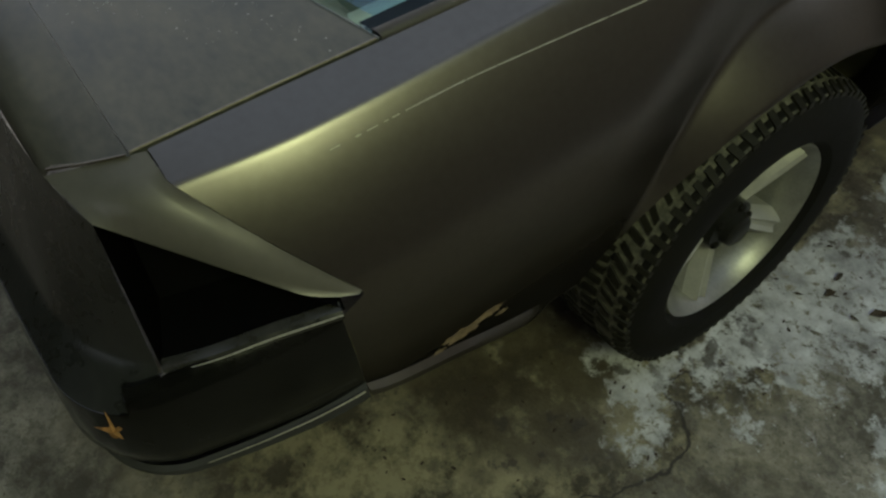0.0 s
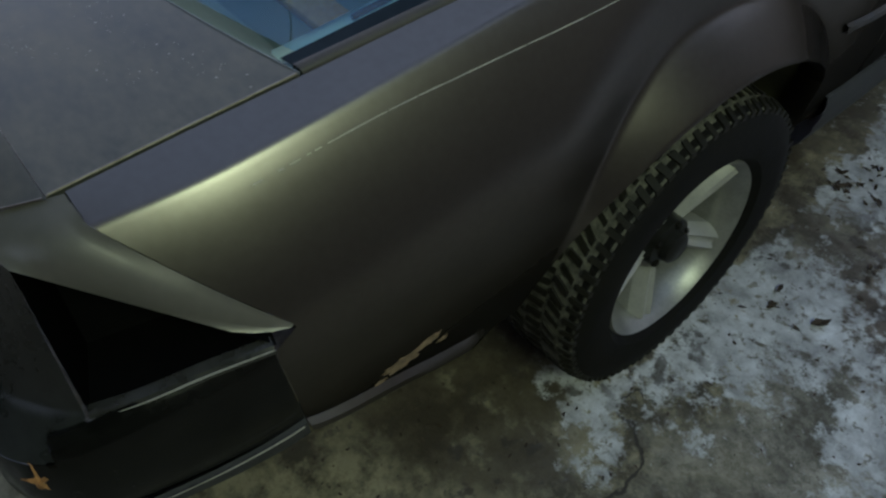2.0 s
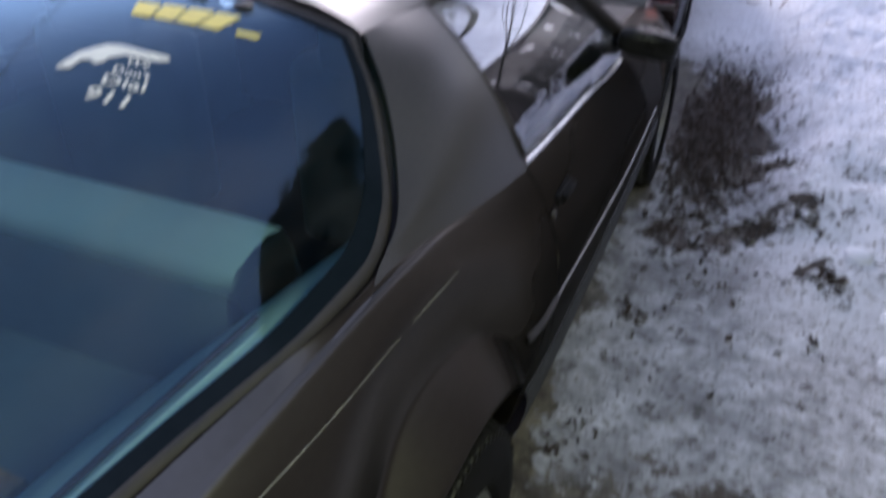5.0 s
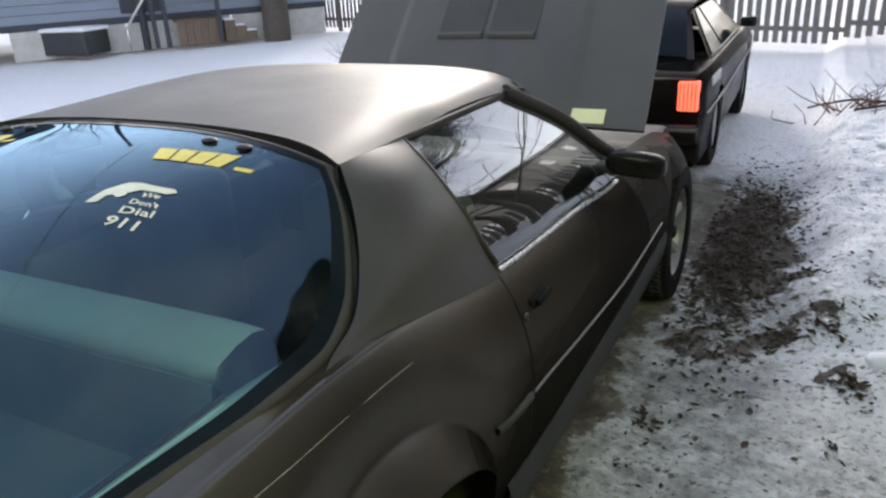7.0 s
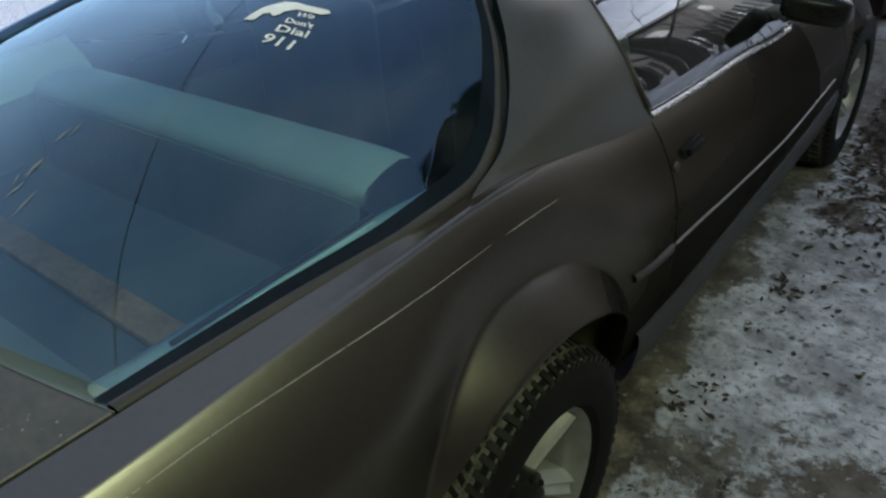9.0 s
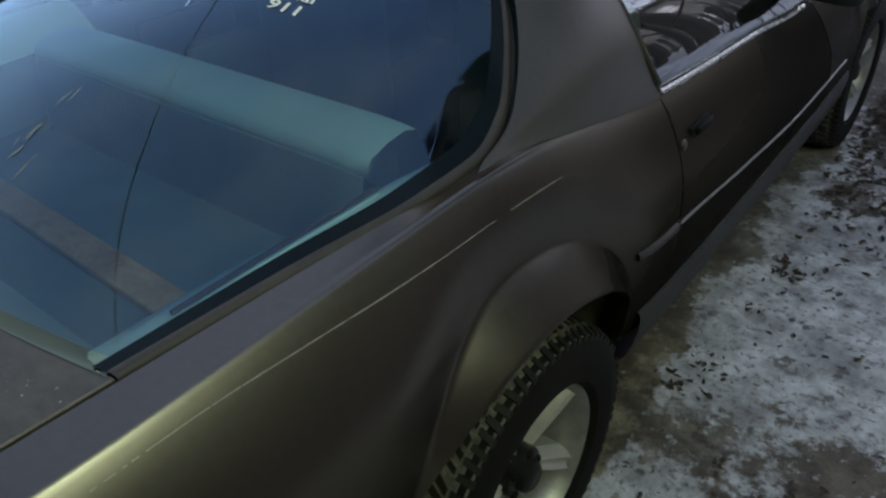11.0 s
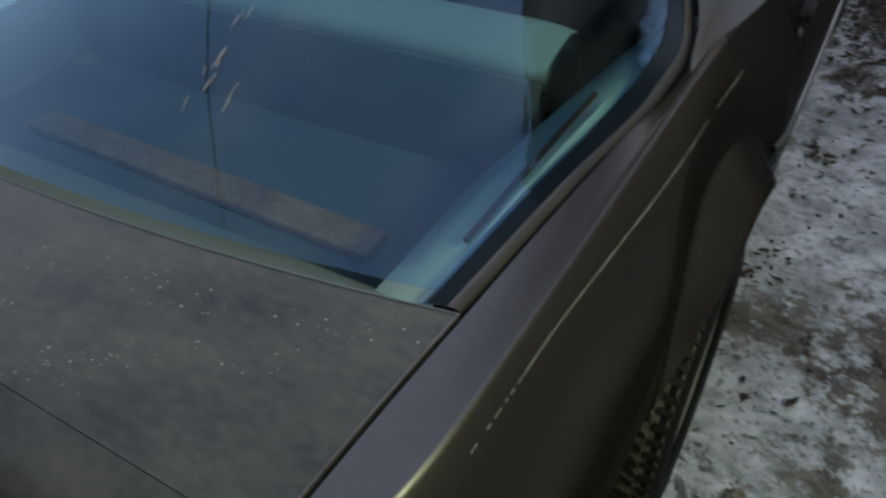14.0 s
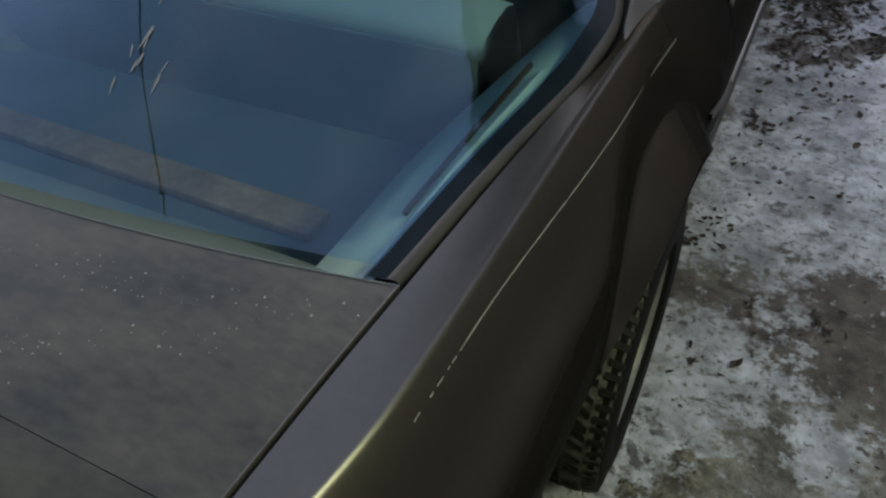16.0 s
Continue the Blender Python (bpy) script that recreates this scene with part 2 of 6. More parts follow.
def box(x0, x1, y0, y1, z0, z1, bevel=0.0, seg=2):
    bm = bmesh.new()
    bmesh.ops.create_cube(bm, size=1)
    bmesh.ops.scale(bm, vec=(x1 - x0, y1 - y0, z1 - z0), verts=bm.verts)
    bmesh.ops.translate(bm, vec=((x0 + x1) / 2, (y0 + y1) / 2, (z0 + z1) / 2), verts=bm.verts)
    if bevel:
        bmesh.ops.bevel(bm, geom=bm.edges[:], offset=bevel, segments=seg, affect='EDGES', profile=0.5)
    return bm


def tube(path, r, n=8, steps=24, flat=1.0):
    """A round bar along a path function 0..1."""
    rows = []
    for i in range(steps + 1):
        t = i / steps
        p = path(t)
        d = (path(min(1, t + 0.01)) - path(max(0, t - 0.01))).normalized()
        a = d.cross(Vector((0, 0, 1)) if abs(d.z) < 0.95 else Vector((1, 0, 0))).normalized()
        b = d.cross(a)
        rr = r(t) if callable(r) else r
        rows.append([p + a * (rr * math.cos(q)) + b * (rr * flat * math.sin(q)) for q in (2 * math.pi * k / n for k in range(n))])
    bm = sheet(rows, closed=True)
    bmesh.ops.holes_fill(bm, edges=[e for e in bm.edges if e.is_boundary])
    return bm


def spun(profile, n=64, axis_x=True):
    """A solid of revolution about the x axis from (x, r) pairs."""
    rows = [[Vector((x, r * math.cos(a), r * math.sin(a))) for a in (2 * math.pi * k / n for k in range(n))] for x, r in profile]
    return sheet(rows, closed=True)


def join(*bms):
    out = bmesh.new()
    for b in bms:
        me = bpy.data.meshes.new("tmp")
        b.to_mesh(me)
        out.from_mesh(me)
        bpy.data.meshes.remove(me)
        b.free()
    return out


def moved(bm, m):
    bmesh.ops.transform(bm, matrix=m, verts=bm.verts)
    return bm


def mirrored(bm):
    bmesh.ops.scale(bm, vec=(-1, 1, 1), verts=bm.verts)
    bmesh.ops.reverse_faces(bm, faces=bm.faces)
    return bm


def part(name, bm, mat, parent=None, label="", smooth=40):
    me = bpy.data.meshes.new(name)
    bm.to_mesh(me)
    bm.free()
    me.materials.append(mat)
    ob = new(name, me)
    if smooth:
        me.polygons.foreach_set("use_smooth", [True] * len(me.polygons))
        me.set_sharp_from_angle(angle=radians(smooth))
    if parent:
        ob.parent = parent
    if label:
        tagged(ob, label)
    return ob


def both_sides(name, make, mat, parent, label="", smooth=40):
    right = part(name, make(), mat, parent, label, smooth)
    left = part(name, mirrored(make()), mat, parent, label, smooth)
    return right, left


# ---------------------------------------------------------------- the ground
def ground_height(x, y):
    h = 0.0
    h -= 0.045 * min(max(y - 4.8, 0.0), 3.5)
    bank = (0.45 * step(1.30, 1.66, x + 0.10 * noise.noise((y * 1.7, 0, 4))) + 0.55 * step(1.7, 3.2, x)) * step(1.5, 2.9, y)
    h += bank * (0.32 + 0.10 * noise.noise((x * 0.9, y * 0.9, 3)) + 0.10 * noise.noise((x * 2.6, y * 2.6, 8)) + 0.06 * noise.noise((x * 6, y * 6, 2)) + 0.03 * noise.noise((x * 14, y * 14, 6)))
    near = step(0.0, 0.6, abs(x) - 0.95)
    h += near * 0.010 * noise.noise((x * 2.1, y * 2.1, 0)) + near * 0.006 * noise.noise((x * 9, y * 9, 5)) + 0.0025 * noise.noise((x * 31, y * 31, 9))
    far = step(20, 120, math.hypot(x, y))
    return h + far * 1.2 * noise.noise((x * 0.02, y * 0.02, 1))


def ground_material():
    m = bpy.data.materials.new("snowy_driveway")
    m.use_nodes = True
    nt = m.node_tree
    N, L = nt.nodes.new, nt.links.new
    b = nt.nodes["Principled BSDF"]
    geo = N("ShaderNodeNewGeometry")

    def noisy(scale, detail=6.0, rough=0.6, shift=0.0):
        n = N("ShaderNodeTexNoise")
        n.inputs["Scale"].default_value, n.inputs["Detail"].default_value, n.inputs["Roughness"].default_value = scale, detail, rough
        if shift:
            mp = N("ShaderNodeMapping")
            mp.inputs["Location"].default_value = (shift, shift * 0.7, shift * 0.3)
            L(geo.outputs["Position"], mp.inputs["Vector"]), L(mp.outputs[0], n.inputs["Vector"])
        else:
            L(geo.outputs["Position"], n.inputs["Vector"])
        return n.outputs[0]

    def span(v, a, b2, c=0.0, d=1.0):
        r = N("ShaderNodeMapRange")
        r.inputs[1].default_value, r.inputs[2].default_value, r.inputs[3].default_value, r.inputs[4].default_value = a, b2, c, d
        L(v, r.inputs[0])
        return r.outputs[0]

    def op(kind, a, c):
        o = N("ShaderNodeMath")
        o.operation = kind
        for k, v in ((0, a), (1, c)):
            if isinstance(v, (int, float)):
                o.inputs[k].default_value = v
            else:
                L(v, o.inputs[k])
        return o.outputs[0]

    def blend(f, c1, c2):
        x = N("ShaderNodeMix")
        x.data_type = 'RGBA'
        L(f, x.inputs[0])
        for k, c in ((6, c1), (7, c2)):
            if isinstance(c, tuple):
                x.inputs[k].default_value = (*c, 1)
            else:
                L(c, x.inputs[k])
        return x.outputs[2]

    # positions, bent by noise so that the borders are ragged
    warp = N("ShaderNodeTexNoise")
    warp.inputs["Scale"].default_value, warp.inputs["Detail"].default_value = 3.5, 6.0
    L(geo.outputs["Position"], warp.inputs["Vector"])
    off = N("ShaderNodeVectorMath")
    off.operation = 'MULTIPLY_ADD'
    L(warp.outputs["Color"], off.inputs[0])
    off.inputs[1].default_value, off.inputs[2].default_value = (0.55, 0.55, 0), (-0.27, -0.27, 0)
    drawn = N("ShaderNodeVectorMath")
    drawn.operation = 'MULTIPLY'
    drawn.inputs[1].default_value = (1.033, 0.993, 1.0)
    L(geo.outputs["Position"], drawn.inputs[0])
    pos = N("ShaderNodeVectorMath")
    L(drawn.outputs[0], pos.inputs[0]), L(off.outputs[0], pos.inputs[1])
    sep = N("ShaderNodeSeparateXYZ")
    L(pos.outputs[0], sep.inputs[0])
    X, Y = sep.outputs[0], sep.outputs[1]

    def blob(cx, cy, rx, ry, soft=0.35):
        dx, dy = op('DIVIDE', op('SUBTRACT', X, cx), rx), op('DIVIDE', op('SUBTRACT', Y, cy), ry)
        r = op('SQRT', op('ADD', op('MULTIPLY', dx, dx), op('MULTIPLY', dy, dy)), 0)
        return span(r, 1.0 - soft, 1.0 + soft, 1.0, 0.0)

    concrete = blend(span(noisy(6, 9, 0.72), 0.40, 0.60), (0.080, 0.073, 0.057), (0.32, 0.30, 0.25))
    concrete = blend(op('MULTIPLY', span(noisy(38, 6, 0.7, shift=9), 0.52, 0.60), 0.55), concrete, (0.065, 0.058, 0.042))
    concrete = blend(span(noisy(120, 3), 0.58, 0.72), concrete, (0.08, 0.07, 0.05))
    stain = blend(span(noisy(8, 9, 0.75, shift=4), 0.42, 0.58), (0.040, 0.033, 0.019), (0.33, 0.295, 0.185))
    dirty = op('MAXIMUM', blob(0.70, -0.60, 0.75, 0.50), op('MAXIMUM', blob(0.88, 0.75, 0.14, 0.45), blob(1.05, 0.02, 0.12, 0.28)))
    base = blend(op('MULTIPLY', dirty, 0.9), concrete, stain)
    mud = op('MAXIMUM', blob(1.42, 0.64, 0.36, 0.30, 0.5), op('MAXIMUM', blob(1.20, 2.15, 0.18, 0.16, 0.3), blob(1.72, 0.40, 0.24, 0.16, 0.5)))
    base = blend(mud, base, blend(span(noisy(11, 7, 0.7, shift=13), 0.35, 0.65), (0.036, 0.027, 0.020), (0.155, 0.128, 0.104)))
    # darker, smoother brown behind the tyre and beneath the body
    dark_area = op('MAXIMUM', blob(0.72, -0.26, 0.26, 0.26, 0.12), blob(0.2, 0.9, 0.70, 2.0, 0.15))
    darkmask = op('MULTIPLY', dark_area, span(noisy(16, 6, shift=2), 0.30, 0.48))
    base = blend(op('MULTIPLY', darkmask, 0.8), base, (0.058, 0.047, 0.030))
    # a crack across the slab
    crackline = op('ABSOLUTE', op('SUBTRACT', op('ADD', X, op('MULTIPLY', Y, 0.12)), 1.075), 0)
    crack = op('MULTIPLY', span(crackline, 0.003, 0.010, 1.0, 0.0), op('MULTIPLY', span(Y, -0.65, -0.55), span(Y, 0.25, 0.15)))
    base = blend(crack, base, (0.035, 0.03, 0.025))
    # snow and ice, more or less of it from place to place
    snow_col = blend(span(noisy(14, 6, 0.65, shift=7), 0.35, 0.68), (0.27, 0.27, 0.28), (0.70, 0.71, 0.74))
    slush = op('MULTIPLY', op('MULTIPLY', span(noisy(3.4, 7, 0.65, shift=21), 0.48, 0.60), span(X, 1.6, 1.35)), span(Y, 0.3, 0.6))
    snow_col = blend(op('MULTIPLY', slush, 0.45), snow_col, (0.115, 0.112, 0.115))
    snow_col = blend(op('MULTIPLY', span(X, 1.35, 1.7), span(Y, 1.4, 2.2)), snow_col, (0.80, 0.81, 0.84))
    grain = op('ADD', op('MULTIPLY', noisy(5.5, 9, 0.75, shift=11), 0.52), op('MULTIPLY', noisy(24, 7, 0.72, shift=17), 0.48))
    bias = op('MULTIPLY', span(Y, 0.55, 0.95), 0.20)
    bias = op('ADD', bias, op('MULTIPLY', op('MAXIMUM', blob(0.985, -0.10, 0.10, 0.14, 0.6), blob(1.05, 0.26, 0.18, 0.19, 0.7)), 0.20))
    bias = op('ADD', bias, op('MULTIPLY', op('MULTIPLY', span(X, 1.45, 1.75), span(Y, 0.9, 1.3)), 0.12))
    bias = op('SUBTRACT', bias, op('MULTIPLY', blob(1.20, 0.13, 0.16, 0.15, 0.5), 0.10))
    bias = op('ADD', bias, op('MULTIPLY', op('MAXIMUM', blob(1.42, 0.22, 0.14, 0.10, 0.7), blob(1.24, 0.52, 0.12, 0.16, 0.7)), 0.16))
    bias = op('SUBTRACT', bias, op('MULTIPLY', span(Y, -0.05, -0.30), 0.26))
    bias = op('SUBTRACT', bias, op('MULTIPLY', mud, 0.13))
    clump = op('MAXIMUM', op('MAXIMUM', blob(1.43, 2.30, 0.10, 0.07, 0.6), blob(1.62, 2.36, 0.11, 0.08, 0.6)), op('MAXIMUM', blob(1.47, 2.92, 0.14, 0.16, 0.6), blob(1.70, 2.00, 0.07, 0.09, 0.6)))
    bias = op('SUBTRACT', bias, op('MULTIPLY', clump, 0.35))
    bias = op('SUBTRACT', bias, op('MULTIPLY', span(X, 0.96, 0.84), 0.28))
    litter = op('MAXIMUM', blob(1.18, 3.55, 0.32, 1.25, 0.5), clump)
    bias = op('SUBTRACT', bias, op('MULTIPLY', litter, 0.27))
    deep = op('MAXIMUM', op('MULTIPLY', span(X, 1.40, 1.75), span(Y, 1.2, 2.2)), op('MAXIMUM', span(X, -1.5, -2.2), op('MAXIMUM', span(Y, 4.4, 5.2), span(Y, -3.2, -4.2))))
    bias = op('ADD', bias, op('MULTIPLY', deep, 0.35))
    snow_col = blend(op('MAXIMUM', span(X, -1.5, -2.5), span(Y, 4.6, 5.4)), snow_col, (0.88, 0.89, 0.91))
    snow = span(op('ADD', grain, bias), 0.50, 0.565)
    snow = op('MULTIPLY', snow, span(noisy(46, 5, 0.7, shift=31), 0.64, 0.54))
    flecks = op('MULTIPLY', span(noisy(30, 5, 0.7, shift=27), 0.63, 0.69), op('MULTIPLY', span(Y, -0.35, -0.05), 0.75))
    snow = op('MAXIMUM', snow, flecks)
    base = blend(litter, base, blend(span(noisy(40, 4, shift=3), 0.4, 0.6), (0.020, 0.016, 0.013), (0.085, 0.066, 0.048)))
    bits = op('MULTIPLY', span(noisy(17, 6, 0.6, shift=6), 0.575, 0.63), span(noisy(3.0, 5, shift=8), 0.40, 0.56))
    col = blend(snow, base, snow_col)
    bits = op('MULTIPLY', bits, op('MULTIPLY', span(X, 0.2, 0.6), op('MULTIPLY', span(X, 3.2, 2.2), span(Y, 7.0, 5.0))))
    col = blend(op('MULTIPLY', bits, 0.8), col, (0.05, 0.042, 0.035))
    L(col, b.inputs["Base Color"])
    L(span(darkmask, 0, 1, 0.75, 0.35), b.inputs["Roughness"])
    bp = N("ShaderNodeBump")
    bp.inputs["Strength"].default_value, bp.inputs["Distance"].default_value = 0.3, 0.02
    hgt = op('ADD', op('MULTIPLY', snow, 0.7), op('ADD', noisy(40, 6), op('MULTIPLY', noisy(160, 3), 0.4)))
    L(hgt, bp.inputs["Height"]), L(bp.outputs[0], b.inputs["Normal"])
    return m


def spread(lo, hi, fine_lo, fine_hi, fine, coarse):
    a = list(np.linspace(fine_lo, fine_hi, fine))
    up = [fine_hi + (hi - fine_hi) * (k / coarse) ** 3 for k in range(1, coarse + 1)]
    dn = [fine_lo - (fine_lo - lo) * (k / coarse) ** 3 for k in range(coarse, 0, -1)]
    return dn + a + up


def build_ground():
    xs, ys = spread(-600, 600, -1.2, 3.6, 170, 30), spread(-600, 600, -1.8, 6.5, 260, 30)
    vs = [(x, y, ground_height(x, y)) for y in ys for x in xs]
    n = len(xs)
    fs = [(j * n + i, j * n + i + 1, (j + 1) * n + i + 1, (j + 1) * n + i) for j in range(len(ys) - 1) for i in range(n - 1)]
    me = bpy.data.meshes.new("ground")
    me.from_pydata(vs, [], fs)
    me.materials.append(ground_material())
    me.polygons.foreach_set("use_smooth", [True] * len(fs))
    ob = new("ground", me)
    return tagged(ob, "snowy driveway with bare stained concrete, ice and leaf litter", "ground", kind="structure")


build_ground()

# ---------------------------------------------------------------- the coupe: main curves (car points along +y, ground at z = 0)
HALF = curve((-1.0, 0.835), (-0.82, 0.872), (-0.65, 0.898), (-0.4, 0.908), (-0.1, 0.918), (0.3, 0.932), (0.6, 0.940), (1.2, 0.936), (2.0, 0.925), (2.6, 0.912), (3.1, 0.87), (3.45, 0.78), (3.6, 0.68))
SHOULDER = curve((-1.0, 0.968), (-0.82, 0.970), (-0.5, 0.9755), (-0.15, 0.987), (0.05, 0.993), (0.2, 0.986), (0.35, 0.962), (0.5, 0.933), (0.69, 0.900), (1.02, 0.868), (1.35, 0.842), (1.68, 0.803), (1.9, 0.788), (2.4, 0.765), (2.8, 0.72), (3.2, 0.65), (3.6, 0.57))
INSET = curve((0.0, 0.112), (0.001, 0.1078), (0.002, 0.1052), (0.004, 0.1022), (0.012, 0.0955), (0.024, 0.0865), (0.040, 0.0755), (0.06, 0.063), (0.11, 0.036), (0.18, 0.011), (0.25, 0.001), (0.30, 0.0), (0.36, 0.004), (0.45, 0.022), (0.62, 0.07))
ROUND_INSET = curve((0.0, 0.112), (0.02, 0.093), (0.05, 0.069), (0.10, 0.038), (0.17, 0.011), (0.25, 0.0), (0.32, 0.002), (0.42, 0.016), (0.5, 0.034), (0.62, 0.07))
GAP_X = curve((-0.95, 0.708), (-0.85, 0.719), (-0.676, 0.730), (-0.502, 0.744), (-0.328, 0.760), (-0.154, 0.780), (0.02, 0.803), (0.1, 0.803))
BOTTOM = curve((-1.0, 0.63), (-0.72, 0.600), (-0.69, 0.588), (-0.575, 0.548), (-0.475, 0.498), (-0.38, 0.463), (0.49, 0.40), (0.6, 0.36), (1.0, 0.33), (2.2, 0.29), (3.0, 0.30), (3.6, 0.35))
DOOR_GAP = curve((0.40, 0.597), (0.65, 0.609), (0.75, 0.636), (0.82, 0.660), (0.90, 0.690), (1.0, 0.700))     # rear edge of the door, by height
REAR_TOP = -0.801
WHEEL_Y, WHEEL_R, ARCH_Y, ARCH_R, ARCH_Z = 0.074, 0.335, 0.068, 0.394, 0.362
FRONT_Y = 2.63


def gap_z(y):
    return SHOULDER(y) + 0.013


def inner_line(y):
    """Inner edge of the shoulder: the lid gap at the back, the pillar's foot further on."""
    k = step(0.05, 0.34, y)
    gx, cx = GAP_X(min(y, 0.1)), HALF(y) - inset(y, 0) - 0.006
    return Vector((gx + (cx - gx) * k, y, SHOULDER(y) + 0.013 - 0.011 * k))


def flare(y, z, cy=ARCH_Y, cz=ARCH_Z, rim=ARCH_R):
    """Crescent lip over a wheel: broad above it, fading out down the rear edge."""
    r = math.hypot(y - cy, z - cz)
    lean = math.degrees(math.atan2(z - cz, y - cy))
    f = step(152, 95, lean % 360) if y < cy else step(14, 72, lean)
    crease = rim + 0.006 + 0.080 * f
    sunk = 0.026 * f * step(crease + 0.13, crease, r)
    return (0.034 * f ** 0.7 + sunk) * min(max((crease - r) / (0.014 + 0.066 * f), 0.0), 1.0) - sunk


def inset(y, d):
    """How far the side lies inside its greatest width, d below the shoulder: a crisp edge at the tail, a round one further on."""
    k = step(0.12, 0.50, y)
    return INSET(d) + (ROUND_INSET(d) - INSET(d)) * k


def side_x(y, z):
    return HALF(y) - inset(y, max(0.0, SHOULDER(y) - z)) + flare(y, z) + 0.8 * flare(y, z, FRONT_Y, 0.34, 0.38)


def low_z(y, cy, cz, r, base):
    d = abs(y - cy)
    return max(base, cz + math.sqrt(r * r - d * d)) if d < r else base


def rear_edge(z):
    """Where the quarter panel ends at the back: a slanting seam down to the bumper."""
    if z > 0.795:
        return -0.676 + (z - 0.795) / 0.175 * (REAR_TOP + 0.676)
    return -0.676 - 0.036 * step(0.795, 0.77, z)


DZ = (0.0, 0.001, 0.002, 0.004, 0.007, 0.012, 0.018, 0.024, 0.032, 0.042, 0.055, 0.07, 0.09, 0.12)


def side_column(y, top_rows, low, first=-0.82, nlow=30):
    """Points of one upright line of the side, from the shoulder down to the lower edge."""
    s = SHOULDER(y)
    pts = list(top_rows)
    zs = [s - d for d in DZ]
    zs += [zs[-1] + (low - zs[-1]) * (k / nlow) for k in range(1, nlow + 1)]
    for z in zs:
        yy = y
        if first < -0.5:
            yy += (rear_edge(z) - REAR_TOP) * step(-0.35, REAR_TOP, y) + (DOOR_GAP(z) - DOOR_GAP(s)) * step(0.40, 0.685, y)
        elif first > 0:
            yy += (DOOR_GAP(z) - DOOR_GAP(s)) * step(1.3, first, y)
        pts.append(Vector((side_x(yy, z), yy, z)))
    if first < -0.5 and yy < -0.36:
        k, e = step(-0.735, -0.70, yy), step(-0.36, -0.44, yy)
        pts[-2] += Vector((0.006 + 0.005 * k, 0, 0.001)) * e
        pts[-1] += Vector((0.012 + 0.002 * k, 0, 0)) * e
    x, yy, z = pts[-1]
    pts.append(Vector((x - 0.012, yy, z - 0.004)))
    pts.append(Vector((x - 0.05, yy, z + 0.002)))
    return pts


def quarter_panel():
    rows = []
    near = ARCH_R - 0.001
    ys = sorted(set([round(v, 4) for v in np.linspace(REAR_TOP, 0.687, 140)] + [ARCH_Y - near - 0.004, ARCH_Y - near, ARCH_Y + near, ARCH_Y + near + 0.004]))
    for y in ys:
        s, p = SHOULDER(y), inner_line(y)
        cx = HALF(y) - inset(y, 0)
        k = step(0.06, 0.22, y)
        top = [p + Vector((-0.002 - 0.012 * k, 0, -0.03 + 0.026 * k)), p + Vector((-0.006 * k, 0, -0.004 + 0.002 * k)), p + Vector((0.002, 0, 0))]
        top += [Vector((p.x + (cx - p.x) * k, y, p.z + (s - p.z) * k ** 1.25)) for k in (0.25, 0.5, 0.75, 0.9)]
        foot = y + 0.09 * step(-0.35, REAR_TOP, y) - 0.085 * step(0.40, 0.685, y)
        rows.append(side_column(y, top, low_z(foot, ARCH_Y, ARCH_Z, ARCH_R, BOTTOM(foot))))
    return sheet(rows)


PILLAR_REAR = way((0.806, 0.050, 1.007), (0.790, 0.160, 1.024), (0.738, 0.275, 1.076), (0.676, 0.362, 1.148), (0.602, 0.436, 1.214))
PILLAR_FRONT = way((0.830, 0.694, 0.902), (0.800, 0.655, 1.000), (0.745, 0.645, 1.092), (0.672, 0.662, 1.162), (0.595, 0.695, 1.209))


def pillar():
    rows = []
    r0, f0 = PILLAR_REAR(0), PILLAR_FRONT(0)
    for i in range(29):
        s = i / 28
        r, f = PILLAR_REAR(s), PILLAR_FRONT(s)
        row = []
        for k in range(25):
            t = k / 24
            p = r.lerp(f, t)
            y = r0.y + (f0.y - r0.y) * t
            foot = inner_line(y)
            p += (foot - r0.lerp(f0, t)) * (1 - s) ** 3 + Vector((0.010, 0, -0.003)) * math.exp(-s * 16)
            bulge = 0.020 * math.sin(math.pi * t) * math.sin(math.pi * min(1.0, s)) ** 0.8
            p += Vector((0.75, 0, 0.65)) * bulge
            row.append(p)
        row.append(row[-1] + Vector((-0.014, 0.010, -0.006)))
        row.append(row[-1] + Vector((-0.016, 0.045, -0.008)))
        rows.append(row)
    return sheet(rows)


def roof():
    zc = curve((0.35, 1.254), (0.6, 1.267), (0.8, 1.274), (1.1, 1.278), (1.35, 1.268), (1.6, 1.238))
    xe = curve((0.40, 0.598), (0.70, 0.598), (1.0, 0.602), (1.3, 0.620), (1.6, 0.61))
    ze = curve((0.40, 1.213), (0.70, 1.211), (1.0, 1.222), (1.25, 1.216), (1.6, 1.165))
    rows = []
    for i in range(33):
        v = i / 32
        row = []
        for k in range(49):
            u = -1 + 2 * k / 48
            yh = 0.502 - 0.042 * u * u - 0.024 * u ** 6
            yf = 1.52 - 0.10 * u * u
            y = yh + (yf - yh) * v
            a = 0.40 * abs(u) ** 2.4 + 0.60 * abs(u) ** 9
            row.append(Vector((xe(y) * u, y, zc(y) + (ze(y) - zc(y)) * a)))
        rows.append(row)
    return sheet(rows, 0.025)


HATCH_EDGE = way((0.725, -0.525, 0.988), (0.750, -0.280, 0.994), (0.782, -0.060, 1.003), (0.785, 0.070, 1.009), (0.759, 0.185, 1.037), (0.710, 0.276, 1.090), (0.653, 0.352, 1.154), (0.582, 0.418, 1.212))
